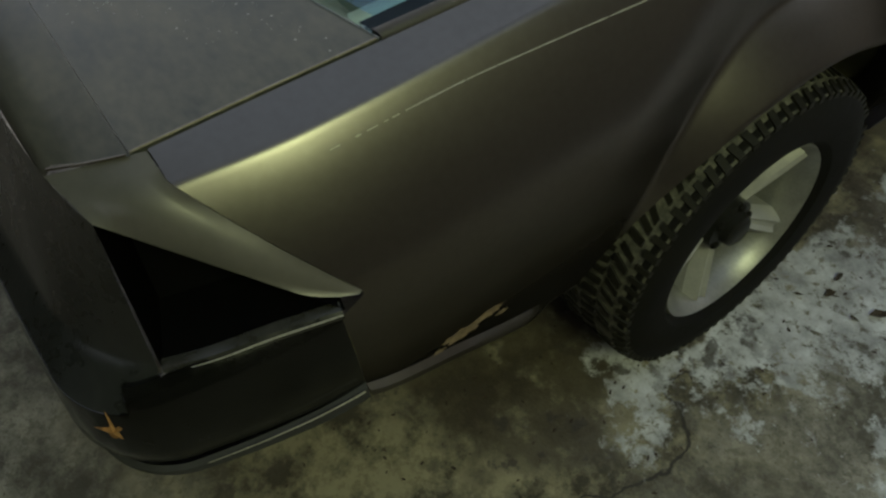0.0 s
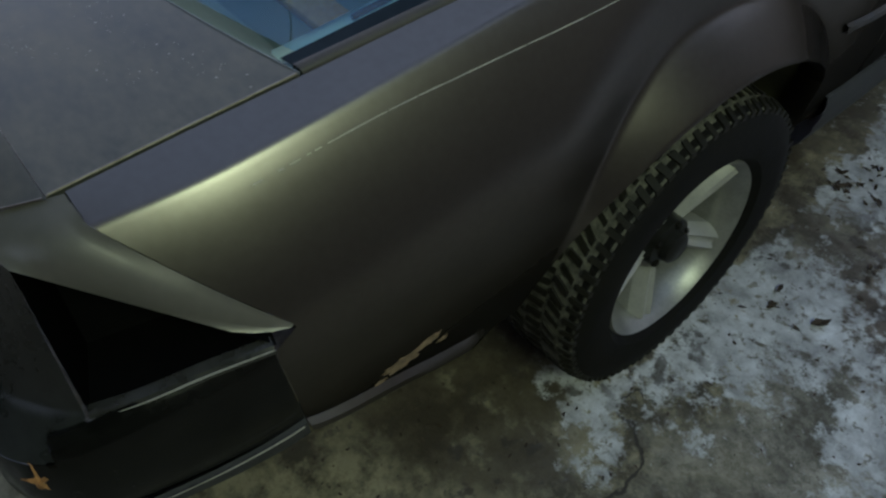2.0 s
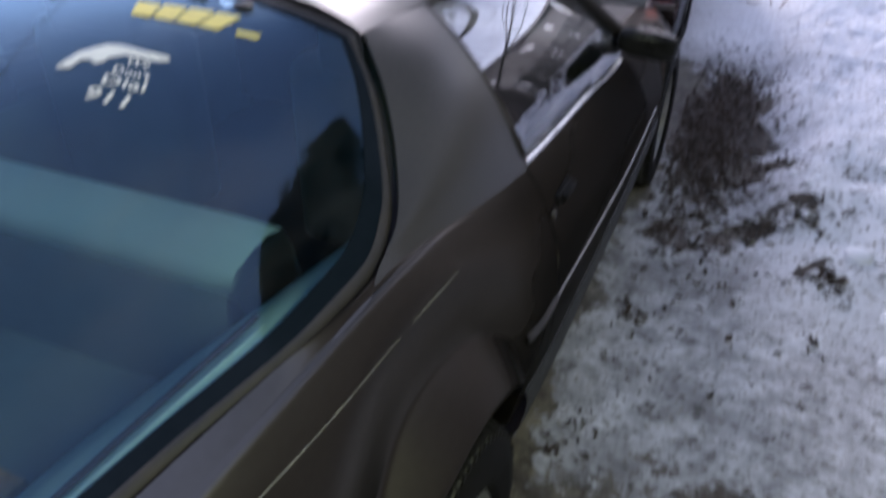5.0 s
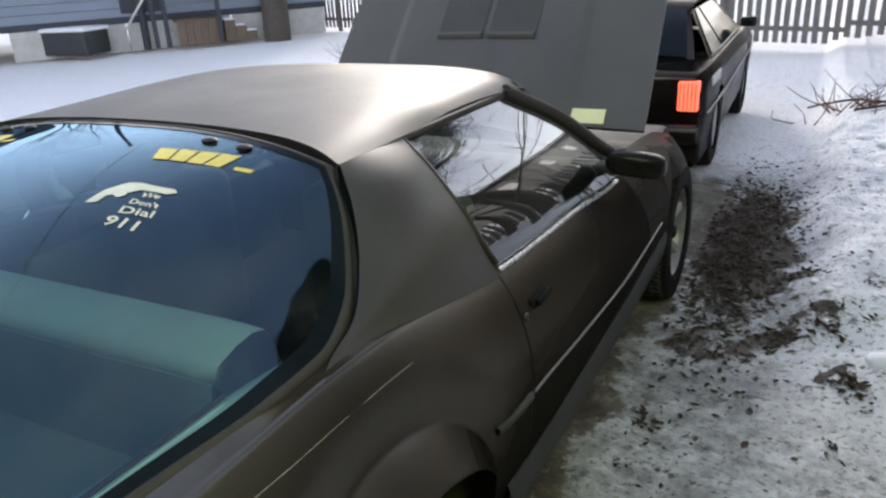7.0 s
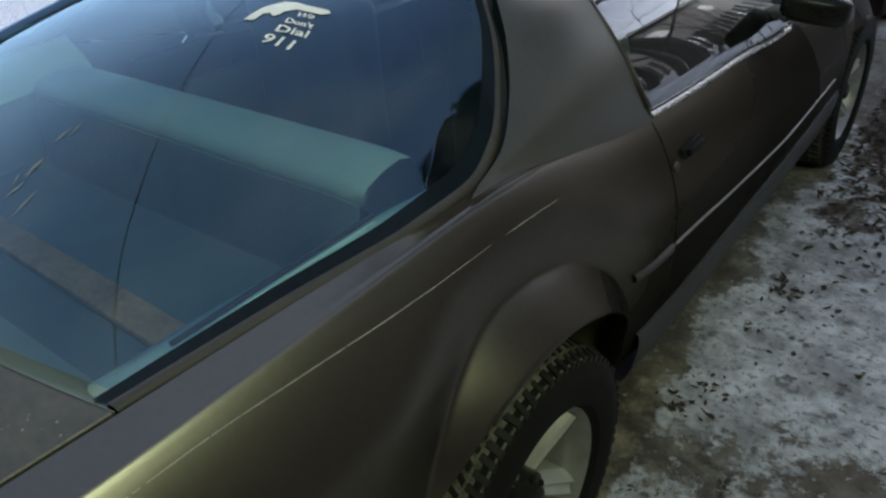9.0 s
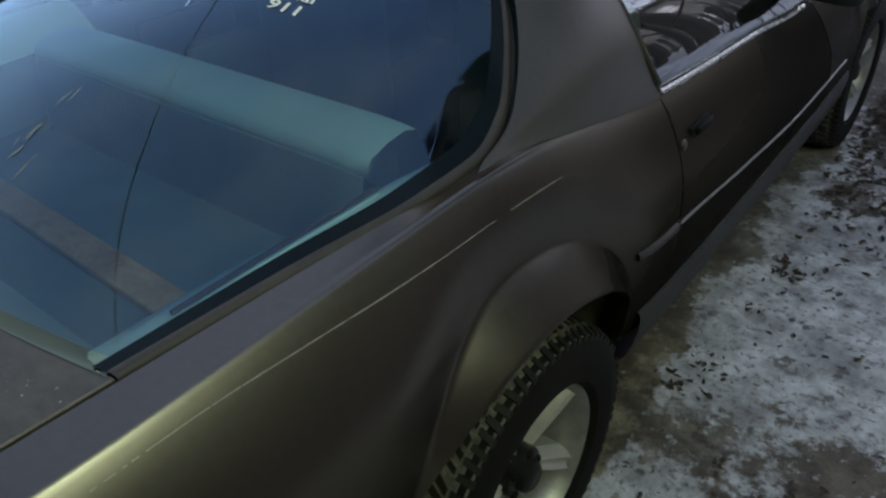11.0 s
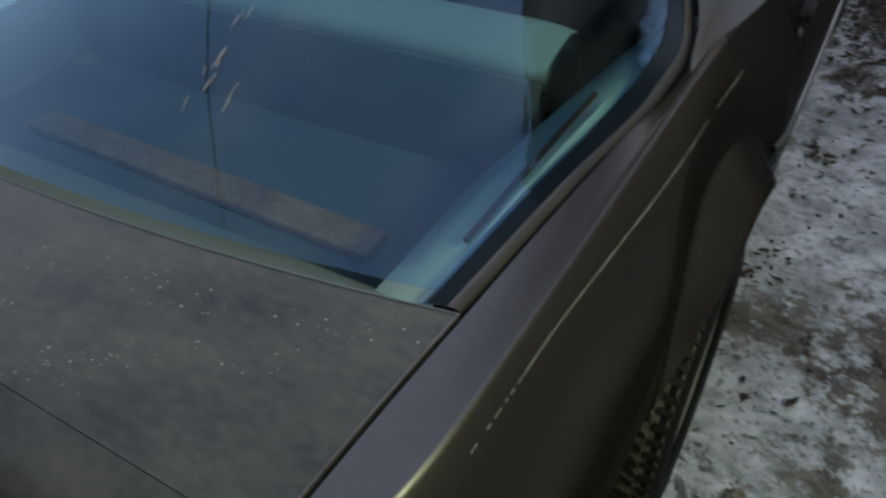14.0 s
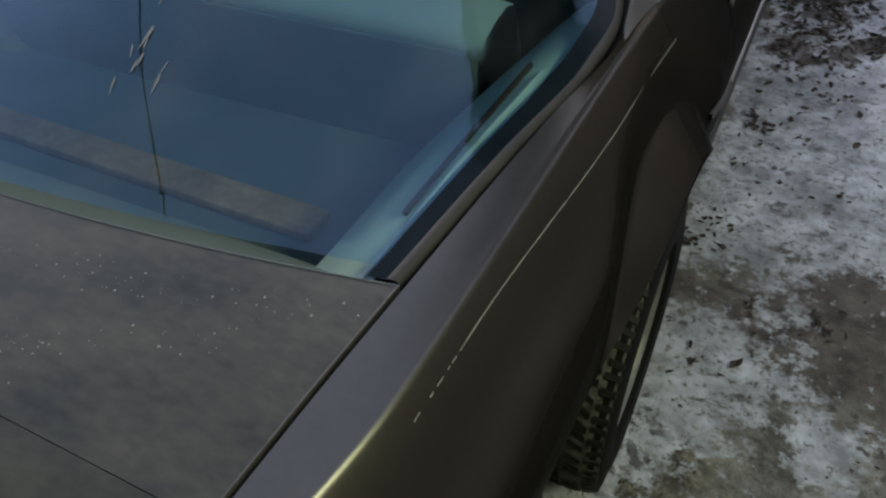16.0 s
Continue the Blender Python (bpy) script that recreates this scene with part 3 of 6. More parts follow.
HATCH_MID = way((0, -0.603, 1.003), (0, -0.42, 1.072), (0, -0.25, 1.128), (0, -0.08, 1.176), (0, 0.08, 1.212), (0, 0.22, 1.235), (0, 0.36, 1.250), (0, 0.478, 1.258))


def hatch_point(u, v):
    e, m = HATCH_EDGE(v), HATCH_MID(v)
    a = abs(u)
    return Vector((e.x * u, m.y + (e.y - m.y) * a ** 2.2, m.z + (e.z - m.z) * a ** 2.8))


def hatch_glass():
    return sheet([[hatch_point(-0.985 + 1.97 * k / 60, 0.012 + 0.975 * i / 60) for k in range(61)] for i in range(61)])


def hatch_loop():
    return [(1, t / 60) for t in range(61)] + [(1 - 2 * t / 50, 1) for t in range(1, 51)] + [(-1, 1 - t / 60) for t in range(1, 61)]


def hatch_band(a, b, lift):
    """A strip along the border of the glass, between a and b of its width from the rim."""
    rows = []
    for u, v in hatch_loop():
        o = hatch_point(u, v)
        side = abs(u) == 1
        i = hatch_point(u * 0.948 if side else u * 0.985, min(v, 0.965))
        inner = b - (0.16 * (1 - v) if side else 0.0)
        rows.append([o.lerp(i, a + (inner - a) * k / 4) + Vector((0, 0, lift)) for k in range(5)])
    return sheet(rows)


TRIM_TOP = way((0.676, -0.535, 0.963), (0.684, -0.500, 0.969), (0.696, -0.416, 0.981), (0.710, -0.292, 0.994), (0.731, -0.085, 1.007))


def edge_line():
    """Pale upper edge of the trim beside the load space."""
    return tube(TRIM_TOP, lambda t: 0.0048 * (1 - 0.5 * t), 8, 24, 0.6)


def lid_front(u):
    return -0.603 + 0.075 * abs(u) ** 2.2


def lid_edge():
    def along(t):
        u = 2 * t - 1
        y = lid_front(u) + 0.001
        return Vector(((GAP_X(y) - 0.004) * u, y, gap_z(y) + 0.016 * (1 - u * u) - 0.0002))
    return tube(along, 0.0014, 6, 40)


def hatch_seal():
    """Weathered rubber between glass and body, in a loop round it, with a dark gap outside."""
    rows = []
    for u, v in hatch_loop():
        o = hatch_point(u, v)
        i = hatch_point(u * 0.948 if abs(u) == 1 else u * 0.985, min(v, 0.965))
        outw = (o - i).normalized()
        rows.append([o + outw * a + Vector((0, 0, b)) for a, b in ((0.0125, -0.024), (0.0115, -0.004), (0.009, 0.0005), (0.004, 0.0025), (0.0, 0.0035), (-0.003, 0.003), (-0.004, -0.004))])
    return sheet(rows)


def hatch_channel():
    """Dark gutter under the seal."""
    rows = []
    for u, v in hatch_loop():
        o = hatch_point(u, v)
        i = hatch_point(u * 0.948 if abs(u) == 1 else u * 0.985, min(v, 0.965))
        outw = (o - i).normalized()
        rows.append([o + outw * a + Vector((0, 0, b)) for a, b in ((0.022, -0.012), (0.012, -0.016), (0.002, -0.012))])
    return sheet(rows)


def deck_lid():
    rows = []
    for i in range(22):
        row = []
        for k in range(41):
            u = -1 + 2 * k / 40
            y = -0.8185 + (lid_front(u) + 0.8185) * i / 21
            row.append(Vector(((GAP_X(y) - 0.003) * u, y, gap_z(y) + 0.016 * (1 - u * u))))
        rows.append(row)
    return sheet(rows, 0.02)


def deck_strip():
    """Rear strip of the tail, behind the lid."""
    rows = []
    for k in range(41):
        u = -1 + 2 * k / 40
        yb = -0.915 + 0.014 * u * u
        yf = -0.8195
        z = gap_z(-0.82) + 0.016 * (1 - u * u)
        xb, xf = 0.668 * u, 0.722 * u
        rows.append([Vector((xf, yf, z - 0.02)), Vector((xf, yf, z)), Vector((xf + (xb - xf) * 0.5, (yf + yb) / 2, z - 0.003)), Vector((xb, yb + 0.012, z - 0.008)), Vector((xb, yb, z - 0.02)), Vector((xb, yb - 0.004, z - 0.045))])
    return sheet(rows)


TAIL_A, TAIL_B, TAIL_C = Vector((0.742, -0.885, 0.944)), Vector((0.893, -0.708, 0.796)), Vector((0.828, -0.907, 0.790))


def end_cap():
    """Rounded corner between lid, quarter panel and lamp, in one skin."""
    crest = side_x(REAR_TOP - 0.001, 0.9695)

    def upper(s):
        if s < 0.3:
            k = s / 0.3
            return Vector((0.7265, REAR_TOP - 0.002, gap_z(-0.82))).lerp(Vector((crest, REAR_TOP - 0.001, 0.9695)), k)
        z = 0.9695 - 0.1725 * (s - 0.3) / 0.7
        y = rear_edge(z) - 0.001
        return Vector((side_x(y, z), y, z))

    def lower(s):
        if s < 0.3:
            return Vector((0.674, -0.901, gap_z(-0.83) - 0.012)).lerp(TAIL_A, s / 0.3)
        k = (s - 0.3) / 0.7
        return TAIL_A.lerp(TAIL_B, k).lerp(upper(1.0), 0.8 * step(0.80, 1.0, k))

    rows = []
    for i in range(31):
        s = i / 30
        # the fold between top and side is rounded off
        u = upper(s) * 0.5 + (upper(max(0.0, s - 0.06)) + upper(min(1.0, s + 0.06))) * 0.25 if 0.06 < s < 0.94 else upper(s)
        a, b = upper(s), lower(s)
        out = Vector((0.62, -0.45, 0.64)) * (0.010 * math.sin(math.pi * min(1.0, s / 0.9)))
        row = [a.lerp(u, min(1, k / 3)).lerp(b, k / 10) + out * math.sin(math.pi * k / 10) for k in range(11)]
        rows.append(row)
    for _ in range(14):
        old = [[p.copy() for p in r] for r in rows]
        for i in range(1, 30):
            for k in range(1, 10):
                rows[i][k] = (old[i - 1][k] + old[i + 1][k]) * 0.3 + old[i][k] * 0.4
    return sheet([r + [r[-1] + Vector((-0.004, 0.003, -0.004)), r[-1] + Vector((-0.012, 0.008, -0.014))] for r in rows])


def bumper():
    """Bumper cover: plan curve from the seam on the side round the corner to the middle, in rising rows."""
    levels = [(0.600, -0.06), (0.606, -0.018), (0.618, 0.002), (0.645, 0.010), (0.690, 0.012), (0.735, 0.008), (0.770, 0.0), (0.788, -0.008), (0.795, -0.020), (0.786, -0.032)]
    rows = []
    for z0, out in levels:
        row = []
        for k in range(56):
            t = k / 55
            if t < 0.35:
                s = t / 0.35
                p, nrm = Vector((0.888 - 0.035 * s ** 1.6, -0.7135 - 0.2235 * s, 0)), Vector((1, -0.15 - 0.1 * s, 0))
            elif t < 0.62:
                a = (t - 0.35) / 0.27 * radians(80) + 0.2
                p, nrm = Vector((0.853 - 0.13 * (math.cos(0.2) - math.cos(a)), -0.937 - 0.100 * (math.sin(a) - math.sin(0.2)), 0)), Vector((math.cos(a), -math.sin(a), 0))
            else:
                s = (t - 0.62) / 0.38
                p, nrm = Vector((0.721 * (1 - s), -1.017 - 0.032 * s ** 0.8, 0)), Vector((0.1 * (1 - s), -1, 0))
            low = step(0.72, 0.60, z0)
            under = step(0.395, 0.45, t) if z0 > 0.771 else 0.0
            z = z0 + 0.030 * step(0.0, 0.45, t) * low - (z0 - 0.752) * under
            q = p + nrm.normalized() * (out - 0.045 * under)
            row.append(Vector((max(q.x, 0.0), q.y - 0.022 * low * step(0.4, 0.7, t), z)))
        rows.append(row)
    bm = join(sheet(rows), mirrored(sheet(rows)))
    bmesh.ops.remove_doubles(bm, verts=bm.verts, dist=0.002)
    return bm


def bumper_lip():
    """Painted lower edge that runs on from the quarter panel."""
    rows = []
    for k in range(40):
        t = k / 39
        if t < 0.55:
            s = t / 0.55
            p, nrm = Vector((0.888 - 0.035 * s ** 1.6, -0.7135 - 0.2235 * s, 0)), Vector((1, -0.2, 0))
        else:
            a = (t - 0.55) / 0.45 * radians(62) + 0.2
            p, nrm = Vector((0.853 - 0.13 * (math.cos(0.2) - math.cos(a)), -0.937 - 0.100 * (math.sin(a) - math.sin(0.2)), 0)), Vector((math.cos(a), -math.sin(a), 0))
        z = 0.597 + 0.030 * step(0.0, 0.8, t)
        tall = 0.030 * (1 - 0.75 * t)
        rows.append([Vector((*(p + nrm * o).xy, z + h)) for o, h in ((-0.03, -0.003), (0.004, -0.002), (0.014, 0.006), (0.013, tall), (0.006, tall + 0.003))])
    return sheet(rows)


def rear_fascia():
    """Sloping tail panel, from the bumper's edge up to the strip behind the lid, wrapped to the lamp's edge."""
    def low(s):
        t = 0.36 + 0.64 * s
        if t < 0.62:
            a = (t - 0.35) / 0.27 * radians(80) + 0.2
            return Vector((0.853 - 0.13 * (math.cos(0.2) - math.cos(a)), -0.937 - 0.100 * (math.sin(a) - math.sin(0.2)), 0.769))
        k = (t - 0.62) / 0.38
        return Vector((0.721 * (1 - k), -1.017 - 0.032 * k ** 0.8, 0.769))

    def high(s):
        u = 1 - s
        return Vector((0.742 * u, -0.919 + 0.014 * u * u + 0.020 * u ** 10, 0.962 - 0.018 * u ** 10))

    corner = TAIL_C + Vector((-0.003, -0.004, 0))

    def lampward(v):
        return low(0).lerp(corner, v / 0.22) if v < 0.22 else corner.lerp(TAIL_A, (v - 0.22) / 0.78)

    rows = []
    for i in range(24):
        v = i / 23
        row = []
        for k in range(33):
            s = k / 32
            mid = low(1).lerp(high(1), v)
            flat = (low(0) * (1 - s) + low(1) * s) * (1 - v) + (high(0) * (1 - s) + high(1) * s) * v
            q = low(s) * (1 - v) + high(s) * v + lampward(v) * (1 - s) + mid * s - flat
            row.append(Vector((max(q.x, 0.0), q.y, q.z)))
        rows.append(row)
    bm = join(sheet(rows), mirrored(sheet(rows)))
    bmesh.ops.remove_doubles(bm, verts=bm.verts, dist=0.001)
    return bm


def lamp_recess():
    a, b, c = TAIL_A, TAIL_B, TAIL_C
    inn = Vector((-0.09, 0.03, 0))
    bm = bmesh.new()
    o = [bm.verts.new(p) for p in (a, b, c)]
    i = [bm.verts.new(p + inn) for p in (a.lerp((a + b + c) / 3, 0.06), b.lerp((a + b + c) / 3, 0.06), c.lerp((a + b + c) / 3, 0.06))]
    for k in range(3):
        bm.faces.new((o[k], o[(k + 1) % 3], i[(k + 1) % 3], i[k]))
    bm.faces.new(i)
    bmesh.ops.recalc_face_normals(bm, faces=bm.faces)
    return bm


def bumper_shelf():
    """Narrow ledge under the lamp, with a rounded outer edge."""
    p = way(tuple(TAIL_B + Vector((0.0, -0.004, 0.0))), (0.872, -0.78, 0.796), (0.850, -0.855, 0.793), tuple(TAIL_C))
    rows = []
    for k in range(25):
        q = p(k / 24)
        rows.append([q + Vector((a, b, c)) for a, b, c in ((-0.016, 0.004, -0.006), (-0.012, 0.003, 0.004), (0.001, -0.0005, 0.0035), (0.0045, -0.001, 0.0), (0.005, -0.001, -0.008))])
    return sheet(rows)


# thin bar drawn as the shine on the shelf's outer edge
def shelf_edge():
    p = way(tuple(TAIL_B + Vector((0.006, -0.006, 0.001))), (0.8785, -0.782, 0.7975), (0.8565, -0.858, 0.7945), tuple(TAIL_C + Vector((0.006, -0.003, 0.0015))))
    return tube(p, lambda t: 0.0009 * (0.5 + math.sin(math.pi * min(1, t + 0.15))), 6, 24)


def lip_line():
    """Pale line drawn as the shine along the bumper's lower edge."""
    def along(t):
        s = t * 0.95
        return Vector((0.9065 - 0.036 * s ** 1.6, -0.722 - 0.215 * s, 0.632 + 0.012 * s))
    return tube(along, lambda t: 0.0014 * (1 - 0.6 * t), 6, 24)


def lid_rim():
    """Rounded bronze edge of the lid and of the strip behind it, along the seam to the shoulder."""
    def along(t):
        y = -0.817 + (lid_front(1) + 0.815) * t
        return Vector((GAP_X(y) - 0.0045, y, gap_z(y) + 0.0006))
    end = way((0.7185, -0.8225, gap_z(-0.82) + 0.0006), (0.697, -0.860, gap_z(-0.82) - 0.003), (0.673, -0.895, gap_z(-0.82) - 0.007))
    return tube(along, 0.0018, 6, 24), tube(end, 0.0018, 6, 12)


STRIPE_SPANS = [(-0.645, -0.633), (-0.614, -0.607), (-0.600, -0.586), (-0.578, -0.573), (-0.568, -0.559), (-0.551, -0.472), (-0.470, -0.43), (-0.428, -0.27), (-0.267, -0.06), (-0.058, 0.041), (0.079, 0.231)]
STRIPE_Z = curve((-0.66, 0.947), (-0.49, 0.950), (-0.33, 0.946), (-0.17, 0.941), (0.0, 0.939), (0.15, 0.935), (0.25, 0.930))


def stripe_dash(a, b):
    """One dash of the worn stripe under the shoulder."""
    rows = []
    n = max(2, int((b - a) / 0.012))
    for i in range(n + 1):
        y = a + (b - a) * i / n
        z = STRIPE_Z(y)
        w = 0.00075 * (0.7 + 0.5 * random.random())
        rows.append([Vector((side_x(y, z + q) + 0.0008, y, z + q)) for q in (w, 0.0, -w)])
    return sheet(rows)


def ragged_patch(cy, cz, ry, rz, seed, lift=0.0015, n=26):
    random.seed(seed)
    ring = []
    for k in range(n):
        a = 2 * math.pi * k / n
        f = 0.65 + 0.55 * random.random()
        ring.append((cy + ry * f * math.cos(a), cz + rz * f * math.sin(a)))
    bm = bmesh.new()
    c = bm.verts.new((side_x(cy, cz) + lift, cy, cz))
    vs = [bm.verts.new((side_x(y, z) + lift, y, z)) for y, z in ring]
    for i in range(n):
        bm.faces.new((c, vs[i], vs[(i + 1) % n]))
    bmesh.ops.recalc_face_normals(bm, faces=bm.faces)
    return bm


# ---- doors, fenders, windows
def door():
    rows = []
    for y in np.linspace(0.693, 1.905, 60):
        s = SHOULDER(y)
        cx = HALF(y) - inset(y, 0)
        top = [Vector((cx - 0.022, y, s - 0.03)), Vector((cx - 0.020, y, s + 0.004)), Vector((cx - 0.012, y, s + 0.007))]
        pts = side_column(y, top, 0.40, first=0.693)
        rows.append(pts)
    return sheet(rows)


def rocker():
    """Dusty skirt below door and quarter panel, tucked in towards the ground."""
    rows = []
    for y in np.linspace(0.505, 2.24, 44):
        x = side_x(y, 0.47) + 0.004
        rows.append([Vector((x - 0.012, y, 0.472)), Vector((x + 0.002, y, 0.468)), Vector((x + 0.006, y, 0.45)), Vector((x + 0.003, y, 0.41)), Vector((x - 0.004, y, 0.385)), Vector((x - 0.004, y, 0.372)), Vector((x - 0.020, y, 0.33)), Vector((x - 0.055, y, 0.275)), Vector((x - 0.10, y, 0.235)), Vector((x - 0.16, y, 0.21))])
    return sheet(rows)


def fender():
    rows = []
    for y in sorted(set([round(v, 4) for v in np.linspace(1.912, 3.5, 80)] + [FRONT_Y - 0.379, FRONT_Y + 0.379])):
        s = SHOULDER(y)
        cx = HALF(y) - inset(y, 0)
        top = [Vector((cx - 0.10, y, s - 0.02)), Vector((cx - 0.097, y, s + 0.012)), Vector((cx - 0.05, y, s + 0.010))]
        rows.append(side_column(y, top, low_z(y, FRONT_Y, 0.34, 0.38, BOTTOM(y)), first=0))
    return sheet(rows)


WIN_REAR = way((0.822, 0.708, 0.902), (0.788, 0.664, 1.000), (0.733, 0.652, 1.090), (0.660, 0.670, 1.158), (0.588, 0.702, 1.200))
WIN_FRONT = way((0.822, 1.84, 0.800), (0.788, 1.76, 0.895), (0.742, 1.655, 0.985), (0.685, 1.52, 1.082), (0.610, 1.25, 1.203))


def window_point(s, t, out=0.0):
    r, f = WIN_REAR(s), WIN_FRONT(s)
    p = r.lerp(f, t)
    p += Vector((0.6, 0, 0.4)) * (0.012 * math.sin(math.pi * t) * (0.3 + 0.7 * math.sin(math.pi * s * 0.5)) + out)
    belt = SHOULDER(p.y) + 0.002
    if s == 0:
        p.z = belt
        p.x = HALF(p.y) - inset(p.y, 0) - 0.016
    return p


def door_glass():
    return sheet([[window_point(i / 16, k / 30) for k in range(31)] for i in range(17)])


def inner_pillar():
    """Dark trim behind the gap between pillar and door glass."""
    rows = []
    for k in range(17):
        s = k / 16
        a, b = PILLAR_FRONT(s) + Vector((-0.022, -0.030, -0.012)), WIN_REAR(s) + Vector((-0.018, 0.035, -0.012))
        rows.append([a, a.lerp(b, 0.5), b, b + Vector((-0.05, 0, 0))])
    return sheet(rows)


def window_seal():
    top = tube(lambda t: window_point(1.0, t, 0.004), 0.010, 8, 30)
    rear = tube(lambda t: window_point(t, 0.0, 0.004), 0.010, 8, 16)
    return join(top, rear)


# bright bar added as the highlight on the body-coloured door top
def belt_glint():
    return tube(lambda t: Vector((HALF(0.705 + 1.12 * t) - inset(1, 0) - 0.006, 0.705 + 1.12 * t, SHOULDER(0.705 + 1.12 * t) + 0.006)), 0.008, 8, 30)


def a_pillar():
    return tube(way((0.612, 1.27, 1.213), (0.688, 1.53, 1.090), (0.762, 1.715, 0.962), (0.842, 1.90, 0.838)), 0.021, 10, 20)


def windshield():
    rows = []
    for i in range(13):
        v = i / 12
        row = []
        for k in range(25):
            u = -1 + 2 * k / 24
            xe = 0.81 + (0.60 - 0.81) * v
            y0, y1 = 2.16 - 0.22 * u * u, 1.50 - 0.12 * u * u
            row.append(Vector((xe * u, y0 + (y1 - y0) * v, 0.835 + (1.250 - 0.835) * v - 0.03 * u * u * v)))
        rows.append(row)
    return sheet(rows)


MOULD_Z = curve((0.43, 0.671), (0.62, 0.660), (1.04, 0.611), (1.57, 0.560), (2.14, 0.545))


def moulding():
    """Bright strip along door and fender."""
    rows = []
    for y in np.linspace(0.618, 2.135, 40):
        z = MOULD_Z(y)
        x = side_x(y, z)
        rows.append([Vector((x, y, z + 0.002)), Vector((x + 0.004, y, z + 0.001)), Vector((x + 0.005, y, z - 0.002)), Vector((x, y, z - 0.004))])
    return sheet(rows)


def side_moulding_short():
    rows = []
    for y in np.linspace(0.43, 0.598, 8):
        z = MOULD_Z(y)
        x = side_x(y, z)
        rows.append([Vector((x, y, z + 0.010)), Vector((x + 0.008, y, z + 0.006)), Vector((x + 0.008, y, z - 0.006)), Vector((x, y, z - 0.010))])
    return sheet(rows)


def door_handle():
    y, z = 0.765, 0.806
    x = side_x(y, z)
    cup = box(x - 0.012, x + 0.004, y - 0.035, y + 0.075, z - 0.022, z + 0.022, 0.006)
    flap = box(x + 0.002, x + 0.016, y - 0.02, y + 0.065, z + 0.002, z + 0.020, 0.005)
    return join(cup, flap)


def lock():
    y, z = 0.682, 0.809
    x = side_x(y, z)
    return moved(spun([(0, 0.0), (0.006, 0.0), (0.007, 0.010), (0.0, 0.013)], 20), Matrix.Translation((x - 0.001, y, z)))


def mirror_shell():
    bm = bmesh.new()
    bmesh.ops.create_cube(bm, size=2)
    bmesh.ops.subdivide_edges(bm, edges=bm.edges[:], cuts=5, use_grid_fill=True)
    for v in bm.verts:
        x, y, z = v.co
        k = 1.0 / (abs(x) ** 4 + abs(y) ** 4 + abs(z) ** 4) ** 0.25
        x, y, z = x * k, y * k, z * k
        taper = 1 - 0.22 * step(-0.2, 1.0, y)
        v.co = Vector((0.910 + 0.090 * x * taper, 1.72 + 0.055 * y + 0.035 * x, 0.898 + 0.043 * z * taper - 0.016 * x))
    stalk = tube(way((0.80, 1.80, 0.87), (0.835, 1.77, 0.888), (0.87, 1.735, 0.905)), 0.030, 8, 8)
    return join(bm, stalk)


def hood():
    """The open bonnet, hinged at the windscreen, leaning forward."""
    rows = []
    prof = curve((0.0, 0.0), (0.35, 0.02), (0.7, 0.018), (1.25, -0.04))
    for i in range(26):
        d = 1.25 * i / 25
        row = []
        for k in range(81):
            u = -1 + 2 * k / 80
            xe = 0.80 - 0.06 * (d / 1.25) ** 2
            bulge = 0.02 * (1 - u * u) + 0.014 * step(0.60, 0.57, abs(u)) + prof(d)
            base = Vector((0, 2.30, 0.865)) + Vector((0, 0.66, 0.75)) * d
            row.append(base + Vector((xe * u, -0.75 * bulge, 0.66 * bulge)))
        rows.append(row)
    return sheet(rows, 0.025)


HOOD_UP, HOOD_OUT = Vector((0, 0.66, 0.75)), Vector((0, -0.75, 0.66))


def hood_surface(x, d, lift):
    return Vector((x, 2.30, 0.865)) + HOOD_UP * d + HOOD_OUT * (0.02 * (1 - (x / 0.79) ** 2) + 0.014 + curve((0.0, 0.0), (0.35, 0.02), (0.7, 0.018), (1.25, -0.04))(d) + 0.026 + lift)


# flat sheet; its depth is only the darker shade colour
def hood_louver(x0, x1):
    rows = []
    for k in range(9):
        x = x0 + (x1 - x0) * k / 8
        rows.append([hood_surface(x, d, o) for d, o in ((0.700, 0.002), (0.56, 0.003), (0.435, 0.004))])
    return sheet(rows)


def louver_lip(x0, x1):
    rows = []
    for k in range(9):
        x = x0 + (x1 - x0) * k / 8
        rows.append([hood_surface(x, d, o) for d, o in ((0.433, 0.003), (0.432, 0.018), (0.424, 0.020), (0.414, 0.016), (0.405, 0.001))])
    return sheet(rows)


# ---- wheels
def tyre_body(w0, w1, r):
    c, h = (w0 + w1) / 2, (w1 - w0) / 2
    prof = [(c - h * 0.75, 0.200), (c - h * 0.95, 0.220), (c - h, 0.262), (c - h * 0.93, 0.305), (c - h * 0.84, r - 0.016), (c - h * 0.5, r - 0.008), (c, r - 0.006), (c + h * 0.5, r - 0.008), (c + h * 0.84, r - 0.016), (c + h * 0.93, 0.305), (c + h, 0.262), (c + h * 0.95, 0.220), (c + h * 0.75, 0.200)]
    return spun(prof, 72)


